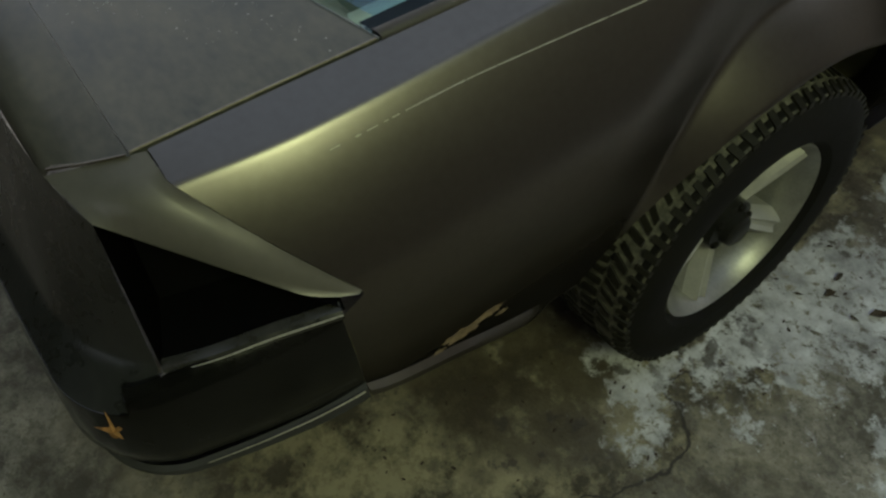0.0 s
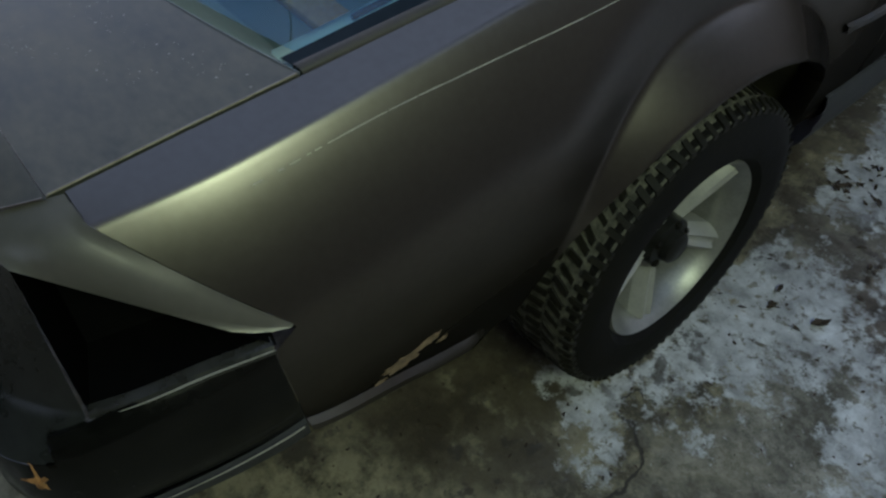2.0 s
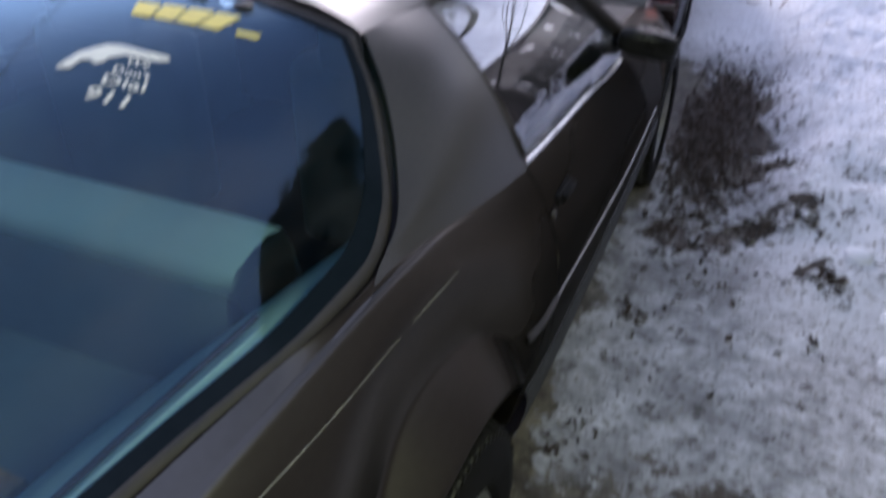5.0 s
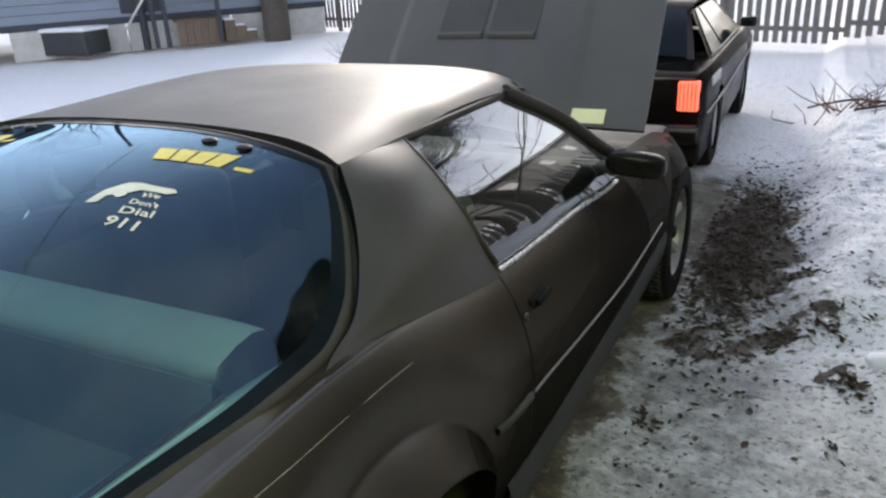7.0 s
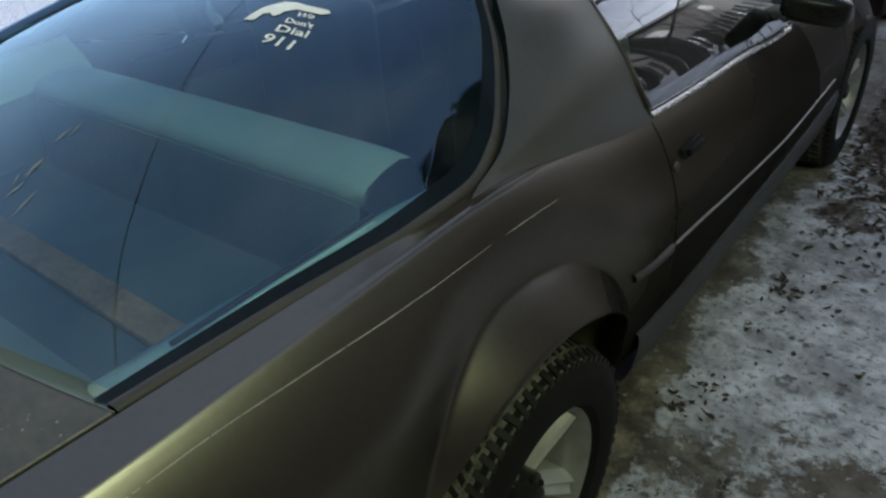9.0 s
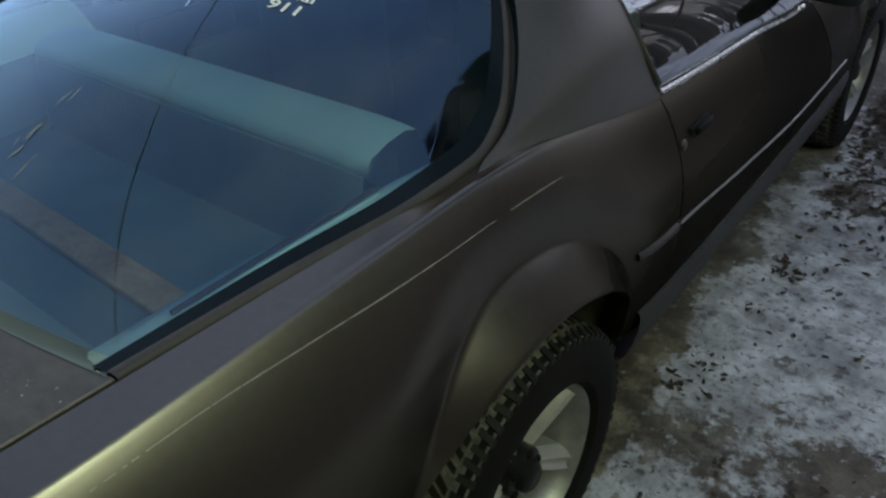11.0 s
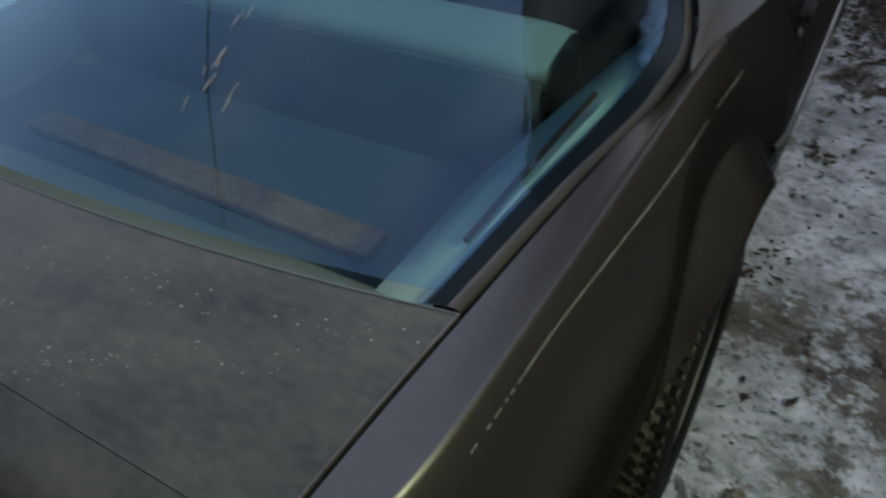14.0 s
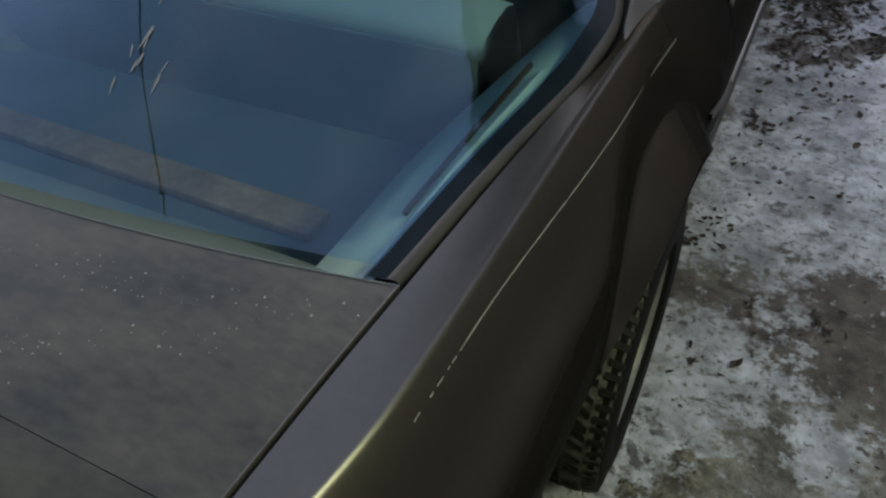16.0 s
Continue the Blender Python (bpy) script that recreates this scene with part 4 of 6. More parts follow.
def tread_blocks(w0, w1, r, n=74):
    c, h = (w0 + w1) / 2, (w1 - w0) / 2
    bms = bmesh.new()
    random.seed(11)
    lanes = ((-0.92, -0.70), (-0.64, -0.40), (-0.34, -0.06), (0.02, 0.32), (0.38, 0.64), (0.70, 0.92))
    for i in range(n):
        for lane, (a, b) in enumerate(lanes):
            if random.random() < 0.04:
                continue
            ang = 2 * math.pi * (i + 0.5 * (lane % 2) + 0.25 * random.random()) / n
            dang = 2 * math.pi / n * (0.25 + 0.10 * random.random())
            slant = (0.3, 0.9, -0.5, 0.5, -0.9, -0.3)[lane] + random.gauss(0, 0.15)
            top = r - 0.001 - 0.004 * random.random()
            pts = []
            for rr in (r - 0.022, top):
                for sgn, e in ((-1, a), (1, a), (1, b), (-1, b)):
                    an = ang + sgn * dang * (0.72 if rr == top else 1.1) + slant * dang * (1 if e == a else -1)
                    q = rr - 0.014 * (max(0, abs(e) - 0.5) / 0.42) ** 1.6
                    pts.append(bms.verts.new((c + h * e, q * math.cos(an), q * math.sin(an))))
            for f in ((4, 5, 6, 7), (0, 1, 5, 4), (1, 2, 6, 5), (2, 3, 7, 6), (3, 0, 4, 7)):
                bms.faces.new([pts[j] for j in f])
    bmesh.ops.recalc_face_normals(bms, faces=bms.faces)
    return bms


def rim_barrel(xo):
    prof = [(xo - 0.17, 0.185), (xo - 0.13, 0.181), (xo - 0.06, 0.178), (xo - 0.02, 0.184), (xo - 0.006, 0.192), (xo + 0.006, 0.198), (xo + 0.013, 0.203), (xo + 0.004, 0.2095), (xo - 0.012, 0.206)]
    return spun(prof, 72)


def spoke(xo, k, n=5):
    """One ridged blade, sloping in from the rim to the sunken hub."""
    a0 = 2 * math.pi * k / n + 0.3
    rows = []
    for i in range(9):
        t = i / 8
        r = 0.046 + (0.189 - 0.046) * t
        half = 0.36 * (1 - t) + 0.17 * t
        x = xo - 0.046 + 0.036 * t
        row = []
        for s, dx in ((-1.0, -0.060), (-1.0, -0.020), (-0.82, -0.008), (-0.42, 0.008), (-0.10, 0.001), (0.10, 0.001), (0.42, 0.008), (0.82, -0.008), (1.0, -0.020), (1.0, -0.060)):
            an = a0 + s * half
            row.append(Vector((x + dx, r * math.cos(an), r * math.sin(an))))
        rows.append(row)
    return sheet(rows)


def hub_cap(xo):
    return spun([(xo - 0.06, 0.060), (xo - 0.022, 0.056), (xo - 0.018, 0.036), (xo - 0.002, 0.034), (xo + 0.004, 0.026), (xo + 0.004, 0.0)], 32)


def lug(xo, k):
    a = 2 * math.pi * k / 5 + 0.9
    return moved(spun([(xo - 0.05, 0.010), (xo - 0.018, 0.010), (xo - 0.014, 0.006), (xo - 0.014, 0.0)], 6), Matrix.Translation((0, 0.047 * math.cos(a), 0.047 * math.sin(a))))


def add_wheel(car, x_out, y, r, flip=False, turn=0.0):
    """A wheel under the car: barrel with tyre, blades, hub cap and nuts."""
    m = Matrix.Translation((0, y, r)) @ Matrix.Rotation(turn, 4, 'X')

    def place(bm):
        moved(bm, m)
        return mirrored(bm) if flip else bm
    w0, w1 = x_out - 0.235, x_out
    xo = x_out - 0.030
    wheel = part("wheel", place(rim_barrel(xo)), BARREL, car, "dull silver alloy wheel rim")
    part("tyre", place(tyre_body(w0, w1, r)), RUBBER, wheel, "worn black tyre with coarse muddy tread")
    c, h = (w0 + w1) / 2, (w1 - w0) / 2
    part("packed_mud", place(spun([(c - h * 0.9, r - 0.021), (c - h * 0.62, r - 0.0075), (c, r - 0.0055), (c + h * 0.62, r - 0.0075), (c + h * 0.9, r - 0.021)], 72)), GROOVE_MUD, wheel, "pale mud packed in the tread")
    part("tread", place(tread_blocks(w0, w1, r)), TREAD, wheel, smooth=0)
    for k in range(5):
        part("spoke", place(spoke(xo, k)), ALLOY, wheel, smooth=20)
    part("hub_cap", place(hub_cap(xo)), DARK_PLASTIC, wheel)
    for k in range(5):
        part("lug_nut", place(lug(xo, k)), RUBBER, wheel)
    part("brake_disc", place(spun([(xo - 0.10, 0.0), (xo - 0.10, 0.14), (xo - 0.115, 0.15), (xo - 0.13, 0.15)], 40)), INNER_DARK, wheel)
    return wheel


def wheel_well(cy, cz, r):
    rows = []
    for k in range(25):
        a = math.pi * (0.02 + 0.96 * k / 24)
        y, z = cy + (r + 0.012) * math.cos(a), cz + (r + 0.012) * math.sin(a)
        rows.append([Vector((side_x(y, z) - 0.05, y, z)), Vector((0.55, y, z))])
    ring = sheet(rows)
    bm = bmesh.new()
    vs = [bm.verts.new(rw[1]) for rw in rows]
    bm.faces.new(vs)
    return join(ring, bm)





def build_coupe():
    car = new("coupe")
    tagged(car, "brown-grey two-door hatchback coupe with faded paint, raised bonnet and muddy tyres", "car")
    both_sides("quarter_panel", quarter_panel, PAINT, car)
    both_sides("roof_pillar", pillar, ROOF_PAINT, car)
    part("roof", roof(), ROOF_PAINT, car, "satin roof panel")
    part("hatch_glass", hatch_glass(), GLASS, car, "large tinted rear hatch glass reflecting the sky").visible_shadow = False
    part("glass_border", hatch_band(-0.02, 0.80, 0.0015), FRIT, car, "black border of the hatch glass")
    both_sides("border_edge", edge_line, BRIGHT_LINE, car)
    part("lid_edge", lid_edge(), LID_LINE, car)
    part("hatch_seal", hatch_seal(), OLD_SEAL, car, "black rubber seal with rusty edge")
    part("hatch_gutter", hatch_channel(), INNER_DARK, car)
    part("boot_lid", deck_lid(), PRIMER, car, "dull dark boot lid with dried droplets")
    part("tail_strip", deck_strip(), PRIMER, car)
    both_sides("end_cap", end_cap, CAP_PLASTIC, car, "grey corner piece beside the lamp, coloured paler for the warm light")
    part("bumper", bumper(), FASCIA, car, "scuffed black plastic bumper with cracked corner")
    both_sides("bumper_lip", bumper_lip, DUSTY_SKIRT, car)
    part("rear_fascia", rear_fascia(), FASCIA_DUST, car, "dirty grey rear fascia")
    both_sides("tail_lamp", lamp_recess, LENS, car, "black tail lamp recess")
    both_sides("bumper_edge", bumper_shelf, WET_EDGE, car)
    both_sides("edge_highlight", shelf_edge, EDGE_SHINE, car, "pale line drawn for the shine on the bumper edge")
    both_sides("bumper_crease", lip_line, EDGE_SHINE, car)
    both_sides("lid_rim", lambda: lid_rim()[0], BRONZE, car, "bronze rounded edge of the boot lid")
    both_sides("strip_rim", lambda: lid_rim()[1], BRONZE, car)
    random.seed(4)
    for a, b in STRIPE_SPANS:
        both_sides("pinstripe", lambda: stripe_dash(a, b), STRIPE_PAINT, car, "worn pale pinstripe dash")
    for y, z, w, h, seed in ((-0.560, 0.600, 0.036, 0.017, 3), (-0.515, 0.612, 0.026, 0.012, 7), (-0.492, 0.588, 0.012, 0.007, 9), (-0.600, 0.585, 0.012, 0.008, 12)):
        part("rust_patch", ragged_patch(y, z, w, h, seed), RUST, car, "flaking rust hole edge")
    for y, dr in ((0.556, 1),):
        right, left = both_sides("door", door, PAINT, car)
    for d, flip in ((right, False), (left, True)):
        for name, make, mat in (("handle", door_handle, RUBBER), ("lock", lock, SEAL), ("window", door_glass, CLEAR_GLASS), ("window_seal", window_seal, SEAL), ("belt_glint", belt_glint, GLINT_METAL), ("side_moulding", moulding, TRIM_STRIP), ("mirror", mirror_shell, DARK_PLASTIC)):
            bm = make()
            ob = part(name, mirrored(bm) if flip else bm, mat, d)
            if name == "window":
                ob.visible_shadow = False
    both_sides("inner_pillar", inner_pillar, INNER_DARK, car)
    both_sides("moulding_end", side_moulding_short, SEAL, car)
    both_sides("rocker_panel", rocker, DUSTY_SKIRT, car, "dusty grey sill skirt")
    both_sides("fender", fender, FENDER_PAINT, car, "brown-grey front fender")
    both_sides("windscreen_pillar", a_pillar, SEAL, car)
    part("windscreen", windshield(), CLEAR_GLASS, car).visible_shadow = False
    h = part("bonnet", hood(), BONNET, car, "raised dark grey bonnet")
    part("louver", hood_louver(-0.245, -0.015), BONNET_RECESS, h)
    part("louver", hood_louver(0.015, 0.245), BONNET_RECESS, h)
    for x0, x1 in ((-0.245, -0.015), (0.015, 0.245)):
        part("louver_lip", louver_lip(x0, x1), BONNET, h)
    # wheels and wells
    for flip in (False, True):
        add_wheel(car, 0.945, WHEEL_Y, WHEEL_R, flip, 0.35)
        add_wheel(car, 0.925, FRONT_Y, 0.328, flip, 0.1)
    both_sides("wheel_well", lambda: wheel_well(ARCH_Y, ARCH_Z, ARCH_R), WELL, car)
    both_sides("wheel_well", lambda: wheel_well(FRONT_Y, 0.34, 0.38), INNER_DARK, car)
    # inside
    part("floor_pan", box(-0.72, 0.72, -0.25, 3.2, 0.36, 0.42, 0.01), INNER_DARK, car)
    part("engine_bay", box(-0.70, 0.70, 2.2, 3.4, 0.42, 0.66, 0.03), INNER_DARK, car)
    part("dashboard", box(-0.76, 0.76, 1.74, 2.14, 0.45, 0.80, 0.05), INNER_DARK, car)
    both_sides("inner_wall", lambda: box(0.70, 0.80, 0.56, 1.8, 0.40, 0.775, 0.01), CARPET, car)
    part("cargo_floor", box(-0.66, 0.66, -0.66, 0.16, 0.735, 0.755, 0.006), CARPET, car, "grey-green carpeted load floor")
    part("tail_wall", tail_wall(), DARK_CLOTH, car, "grey-green carpeted sill behind the lid")
    part("loose_board", moved(box(-0.43, 0.43, -0.034, 0.034, 0.0, 0.022, 0.006, 2), Matrix.Translation((0.01, -0.270, 0.755)) @ Matrix.Rotation(radians(-1.2), 4, 'Z')), BROWN_BOARD, car, "brown board lying across the load floor")
    rear_seat = part("rear_seat_back", moved(seat_back(), Matrix.Translation((0, 0, -0.019))), SEAT_CLOTH, car, "grey-green cloth rear seat back")
    part("back_panel", moved(seat_panel(), Matrix.Translation((0, 0, -0.019))), DARK_CLOTH, rear_seat, "dark carpeted back of the seat")
    both_sides("side_trim", side_trim, TRIM_PANEL, car, "pale green plastic side trim")
    both_sides("side_carpet", side_carpet, CARPET, car)
    both_sides("gas_strut", lambda: tube(way((0.686, -0.418, 0.985), (0.692, -0.28, 0.990), (0.705, -0.06, 0.998)), 0.0042, 8, 10), ROD, car)
    both_sides("inner_quarter_trim", lambda: box(0.742, 0.786, 0.42, 0.78, 0.46, 0.885, 0.01), INNER_DARK, car)
    for x in (-0.42, 0.42):
        part("front_seat", front_seat(x), DARK_CLOTH, car, "grey cloth front seat")
    # small plate for the bright yellow patch at the bonnet's foot
    part("yellow_patch", moved(box(-0.085, 0.085, -0.002, 0.002, -0.034, 0.034), Matrix.Translation((0.548, 2.30, 0.926)) @ Matrix.Rotation(radians(-40), 4, 'X')), YELLOW_PLATE, car, "bright yellow patch on the cowl")
    return car


def tail_wall():
    """Carpeted slope from the lid's front edge down to the load floor."""
    rows = []
    for k in range(25):
        u = -1 + 2 * k / 24
        y = lid_front(u)
        rows.append([Vector((0.70 * u, y - 0.02, 0.980)), Vector((0.69 * u, y + 0.004, 0.978)), Vector((0.68 * u, y + (-0.492 - y) * 0.5, 0.958)), Vector((0.66 * u, -0.485, 0.925)), Vector((0.66 * u, -0.47, 0.745))])
    return sheet(rows)


def seat_roll(prof, half):
    rows = []
    for k in range(45):
        u = -1 + 2 * k / 44
        f = 1 - 0.05 * abs(u) ** 18
        rows.append([Vector((half * u * (1 - 0.02 * (z > 0.9)), y + 0.02 * abs(u) ** 16, 0.62 + (z - 0.62) * f)) for y, z in prof])
    bm = sheet(rows)
    bmesh.ops.holes_fill(bm, edges=[e for e in bm.edges if e.is_boundary])
    return bm


def seat_back():
    return seat_roll([(0.024, 0.955), (0.016, 0.968), (0.017, 0.985), (0.030, 1.001), (0.075, 1.015), (0.12, 1.020), (0.152, 1.010), (0.172, 0.97), (0.20, 0.80), (0.24, 0.55)], 0.598)


def seat_panel():
    return seat_roll([(-0.020, 0.62), (-0.006, 0.80), (0.006, 0.94), (0.012, 0.968), (0.022, 0.972), (0.04, 0.90), (0.05, 0.62)], 0.592)


TRIM_INNER = curve((-0.56, 0.603), (-0.47, 0.608), (-0.30, 0.610), (-0.16, 0.623), (-0.05, 0.635), (0.25, 0.676))


def side_trim():
    rows = []
    for i in range(24):
        t = i / 23
        o = TRIM_TOP(min(t, 1))
        rows.append([o + Vector((0.012, 0, -0.004)), o, o.lerp(Vector((TRIM_INNER(o.y), o.y, 0.940)), 0.5) + Vector((0, 0, 0.004)), Vector((TRIM_INNER(o.y), o.y, 0.940)), Vector((TRIM_INNER(o.y) - 0.006, o.y, 0.925))])
    for y in (0.0, 0.12, 0.25):
        x = TRIM_INNER(y)
        rows.append([Vector((x + 0.11, y, 1.006)), Vector((x + 0.10, y, 1.006)), Vector((x + 0.05, y, 0.980)), Vector((x, y, 0.940)), Vector((x - 0.006, y, 0.925))])
    return sheet(rows)


def side_carpet():
    rows = []
    for i in range(20):
        y = -0.56 + 0.81 * i / 19
        x = TRIM_INNER(y)
        rows.append([Vector((x - 0.004, y, 0.927)), Vector((x - 0.012, y, 0.88)), Vector((x - 0.016, y, 0.74))])
    return sheet(rows)


def front_seat(cx):
    back = box(cx - 0.25, cx + 0.25, 0.80, 0.95, 0.5, 1.02, 0.05, 3)
    rest = box(cx - 0.14, cx + 0.14, 0.78, 0.87, 0.99, 1.12, 0.03, 3)
    return join(back, rest)


coupe = build_coupe()


# ---- decals on the hatch glass
def glass_point(x, y, lift=0.002):
    """The place on the hatch glass over (x, y)."""
    lo, hi = 0.0, 1.0
    for _ in range(26):
        v = (lo + hi) / 2
        u = x / HATCH_EDGE(v).x
        if hatch_point(u, v).y < y:
            lo = v
        else:
            hi = v
    p = hatch_point(u, v)
    return Vector((x, y, p.z + lift))


def flat_shape(points):
    bm = bmesh.new()
    f = bm.faces.new([bm.verts.new((x, y, 0)) for x, y in points])
    bmesh.ops.triangulate(bm, faces=[f])
    return bm


def on_glass(bm):
    for _ in range(2):
        bmesh.ops.subdivide_edges(bm, edges=[e for e in bm.edges if e.calc_length() > 0.03], cuts=1)
    for v in bm.verts:
        v.co = glass_point(v.co.x, v.co.y)
    bmesh.ops.recalc_face_normals(bm, faces=bm.faces)
    return bm


def word(text, at, along, up):
    """Flat letters on the glass: at is the start of the base line, along and up span the word."""
    cu = bpy.data.curves.new("word", 'FONT')
    cu.body, cu.size, cu.align_x = text, 1.0, 'LEFT'
    cu.resolution_u = 2
    cu.offset = 0.02
    ob = bpy.data.objects.new("word", cu)
    scene.collection.objects.link(ob)
    me = ob.to_mesh()
    bm = bmesh.new()
    bm.from_mesh(me)
    ob.to_mesh_clear()
    bpy.data.objects.remove(ob)
    bpy.data.curves.remove(cu)
    x0, x1 = min(v.co.x for v in bm.verts), max(v.co.x for v in bm.verts)
    y1 = max(v.co.y for v in bm.verts)
    for v in bm.verts:
        a, b = (v.co.x - x0) / (x1 - x0), v.co.y / y1
        v.co = glass_point(at[0] + along[0] * a + up[0] * b, at[1] + along[1] * a + up[1] * b)
    return bm


def slanted_block(tl, bl, tr, br, a, b):
    """A slice of a leaning four-sided field, from a to b of its width."""
    def mix(p, q, t):
        return (p[0] + (q[0] - p[0]) * t, p[1] + (q[1] - p[1]) * t)
    return on_glass(flat_shape([mix(bl, br, a), mix(bl, br, b), mix(tl, tr, b), mix(tl, tr, a)]))


def add_decals(car):
    glass = [o for o in car.children if o.name.startswith("hatch_glass")][0]
    fields = (((0.215, 0.342), (0.242, 0.292), (0.404, 0.381), (0.396, 0.322)), ((-0.500, 0.375), (-0.490, 0.325), (-0.290, 0.360), (-0.285, 0.305)))
    for tl, bl, tr, br in fields:
        for k in range(4):
            part("decal_block", slanted_block(tl, bl, tr, br, k / 4 + 0.012, k / 4 + 0.235), YELLOW, glass, "yellow sticker block", smooth=0)
        part("decal_block", slanted_block((tr[0] + 0.016, tr[1] - 0.042), (tr[0] + 0.019, tr[1] - 0.054), (tr[0] + 0.055, tr[1] - 0.032), (tr[0] + 0.055, tr[1] - 0.046), 0, 1), YELLOW, glass, "yellow sticker block", smooth=0)
    gun = [(0.268, 0.103), (0.287, 0.112), (0.285, 0.137), (0.294, 0.145), (0.309, 0.140), (0.316, 0.152), (0.314, 0.162), (0.329, 0.181), (0.381, 0.193), (0.393, 0.207), (0.381, 0.213), (0.341, 0.204), (0.309, 0.201), (0.288, 0.192), (0.276, 0.174), (0.266, 0.152), (0.266, 0.124)]
    part("decal_shape", on_glass(flat_shape(gun)), WHITE_DECAL, glass, "white pistol-shaped sticker", smooth=0)
    for text, at, along, up in (("We", (0.342, 0.161), (0.036, 0.012), (-0.001, 0.016)), ("Don't", (0.343, 0.136), (0.056, 0.013), (-0.006, 0.015)), ("Dial", (0.349, 0.105), (0.062, 0.017), (-0.008, 0.020)), ("911", (0.350, 0.066), (0.062, 0.012), (-0.007, 0.027))):
        part("lettering", word(text, at, along, up), WHITE_DECAL, glass, "white sticker lettering", smooth=0)
    rnd = random.Random(8)
    for i in range(12):
        at, w = rnd.random() ** 0.8, rnd.uniform(0.0008, 0.0022)
        x0, y0 = 0.284 - 0.036 * at + rnd.gauss(0, 0.006) + (0.052 if i % 5 == 4 else 0), -0.445 + 0.16 * at + rnd.gauss(0, 0.008)
        x1, y1 = x0 - rnd.uniform(0.004, 0.014), y0 + rnd.uniform(0.018, 0.045)
        streak = [(x0, y0), (x0 + (x1 - x0) * 0.35 + w, y0 + (y1 - y0) * 0.3), (x0 + (x1 - x0) * 0.7 + w * 0.8, y0 + (y1 - y0) * 0.75), (x1, y1), (x0 + (x1 - x0) * 0.6 - w * 0.6, y0 + (y1 - y0) * 0.6)]
        part("dried_streak", on_glass(flat_shape(streak)), STREAK, glass, "pale dried streak on the glass", smooth=0)
    for x, y in ((0.286, 0.414), (0.380, 0.414), (-0.310, 0.414), (-0.415, 0.420)):
        c = glass_point(x, y, 0.003)
        bm = bmesh.new()
        bmesh.ops.create_uvsphere(bm, u_segments=14, v_segments=8, radius=1)
        moved(bm, Matrix.Translation(c) @ Matrix.Diagonal((0.020, 0.014, 0.006, 1)))
        part("hinge_cap", bm, SEAL, glass)


add_decals(coupe)


# ---- dried droplets on the boot lid, scuffs on the bumper
def droplets():
    random.seed(21)
    bm = bmesh.new()
    lines = [((0.40, -0.77), (0.47, -0.74), 26), ((0.36, -0.80), (0.46, -0.79), 22), ((0.42, -0.66), (0.66, -0.60), 34), ((0.25, -0.68), (0.45, -0.64), 26), ((0.50, -0.71), (0.62, -0.66), 20), ((0.10, -0.72), (0.30, -0.76), 26), ((-0.3, -0.65), (0.1, -0.7), 30), ((0.56, -0.62), (0.70, -0.585), 12)]
    for a, b, n in lines:
        for _ in range(n):
            t = random.random()
            x, y = a[0] + (b[0] - a[0]) * t + random.gauss(0, 0.012), a[1] + (b[1] - a[1]) * t + random.gauss(0, 0.010)
            u = x / (GAP_X(y) - 0.006)
            r = random.choice((0.0005, 0.0006, 0.0008, 0.0011, 0.0016))
            z = gap_z(y) + 0.016 * (1 - u * u)
            vs = [bm.verts.new((x + r * math.cos(q) * random.uniform(0.7, 1.5), y + r * math.sin(q), z + 0.0006)) for q in (0, 1.05, 2.1, 3.14, 4.2, 5.24)]
            top = bm.verts.new((x, y, z + 0.0012))
            for i in range(6):
                bm.faces.new((top, vs[i], vs[(i + 1) % 6]))
    return bm


SPOT = material("dried_water_spot", (0.20, 0.195, 0.175), 0.7)
SCUFF = material("orange_scuff", (0.03, 0.016, 0.006), 0.7, alt=(0.46, 0.22, 0.06), scale=90, fine=300, mixing=0.5)
tagged(part("dried_water", droplets(), SPOT, coupe, smooth=0), kind="stuff")


def star_scuff():
    """Torn corner of the bumper, showing the foam."""
    random.seed(5)
    c = Vector((0.845, -0.980, 0.763))
    n = Vector((0.62, -0.72, 0.35)).normalized()
    a = n.cross(Vector((0, 0, 1))).normalized()
    b = a.cross(n)
    bm = bmesh.new()
    mid = bm.verts.new(c + n * 0.006)
    ring = []
    for k in range(14):
        q = 2 * math.pi * k / 14
        r = random.choice((0.004, 0.006, 0.008, 0.010)) if k % 3 else random.choice((0.012, 0.018, 0.026))
        ring.append(bm.verts.new(c + n * 0.002 + a * (r * math.cos(q)) + b * (r * 1.2 * math.sin(q))))
    for k in range(14):
        bm.faces.new((mid, ring[k], ring[(k + 1) % 14]))
    bmesh.ops.recalc_face_normals(bm, faces=bm.faces)
    return bm


part("torn_corner", star_scuff(), SCUFF, coupe, "orange torn foam at the bumper corner", smooth=0)

# ---------------------------------------------------------------- the car parked ahead
BLACK_PAINT = material("dark_maroon_paint", (0.060, 0.048, 0.046), 0.22, 0.92, alt=(0.080, 0.064, 0.060), scale=3, fine=90, edge=0.15)
RED_LENS = material("red_tail_lens", (0.62, 0.05, 0.03), 0.2, 0.0, alt=(0.75, 0.09, 0.05), scale=40)
rl = RED_LENS.node_tree.nodes["Principled BSDF"]
rl.inputs["Emission Color"].default_value, rl.inputs["Emission Strength"].default_value = (1.0, 0.13, 0.07, 1), 0.9
SILVER_TEXT = material("silver_lettering", (0.6, 0.6, 0.6), 0.3, 0.6)
S_BACK, S_REAR, S_FRONT, S_NOSE = 4.12, 5.02, 7.55, 8.55
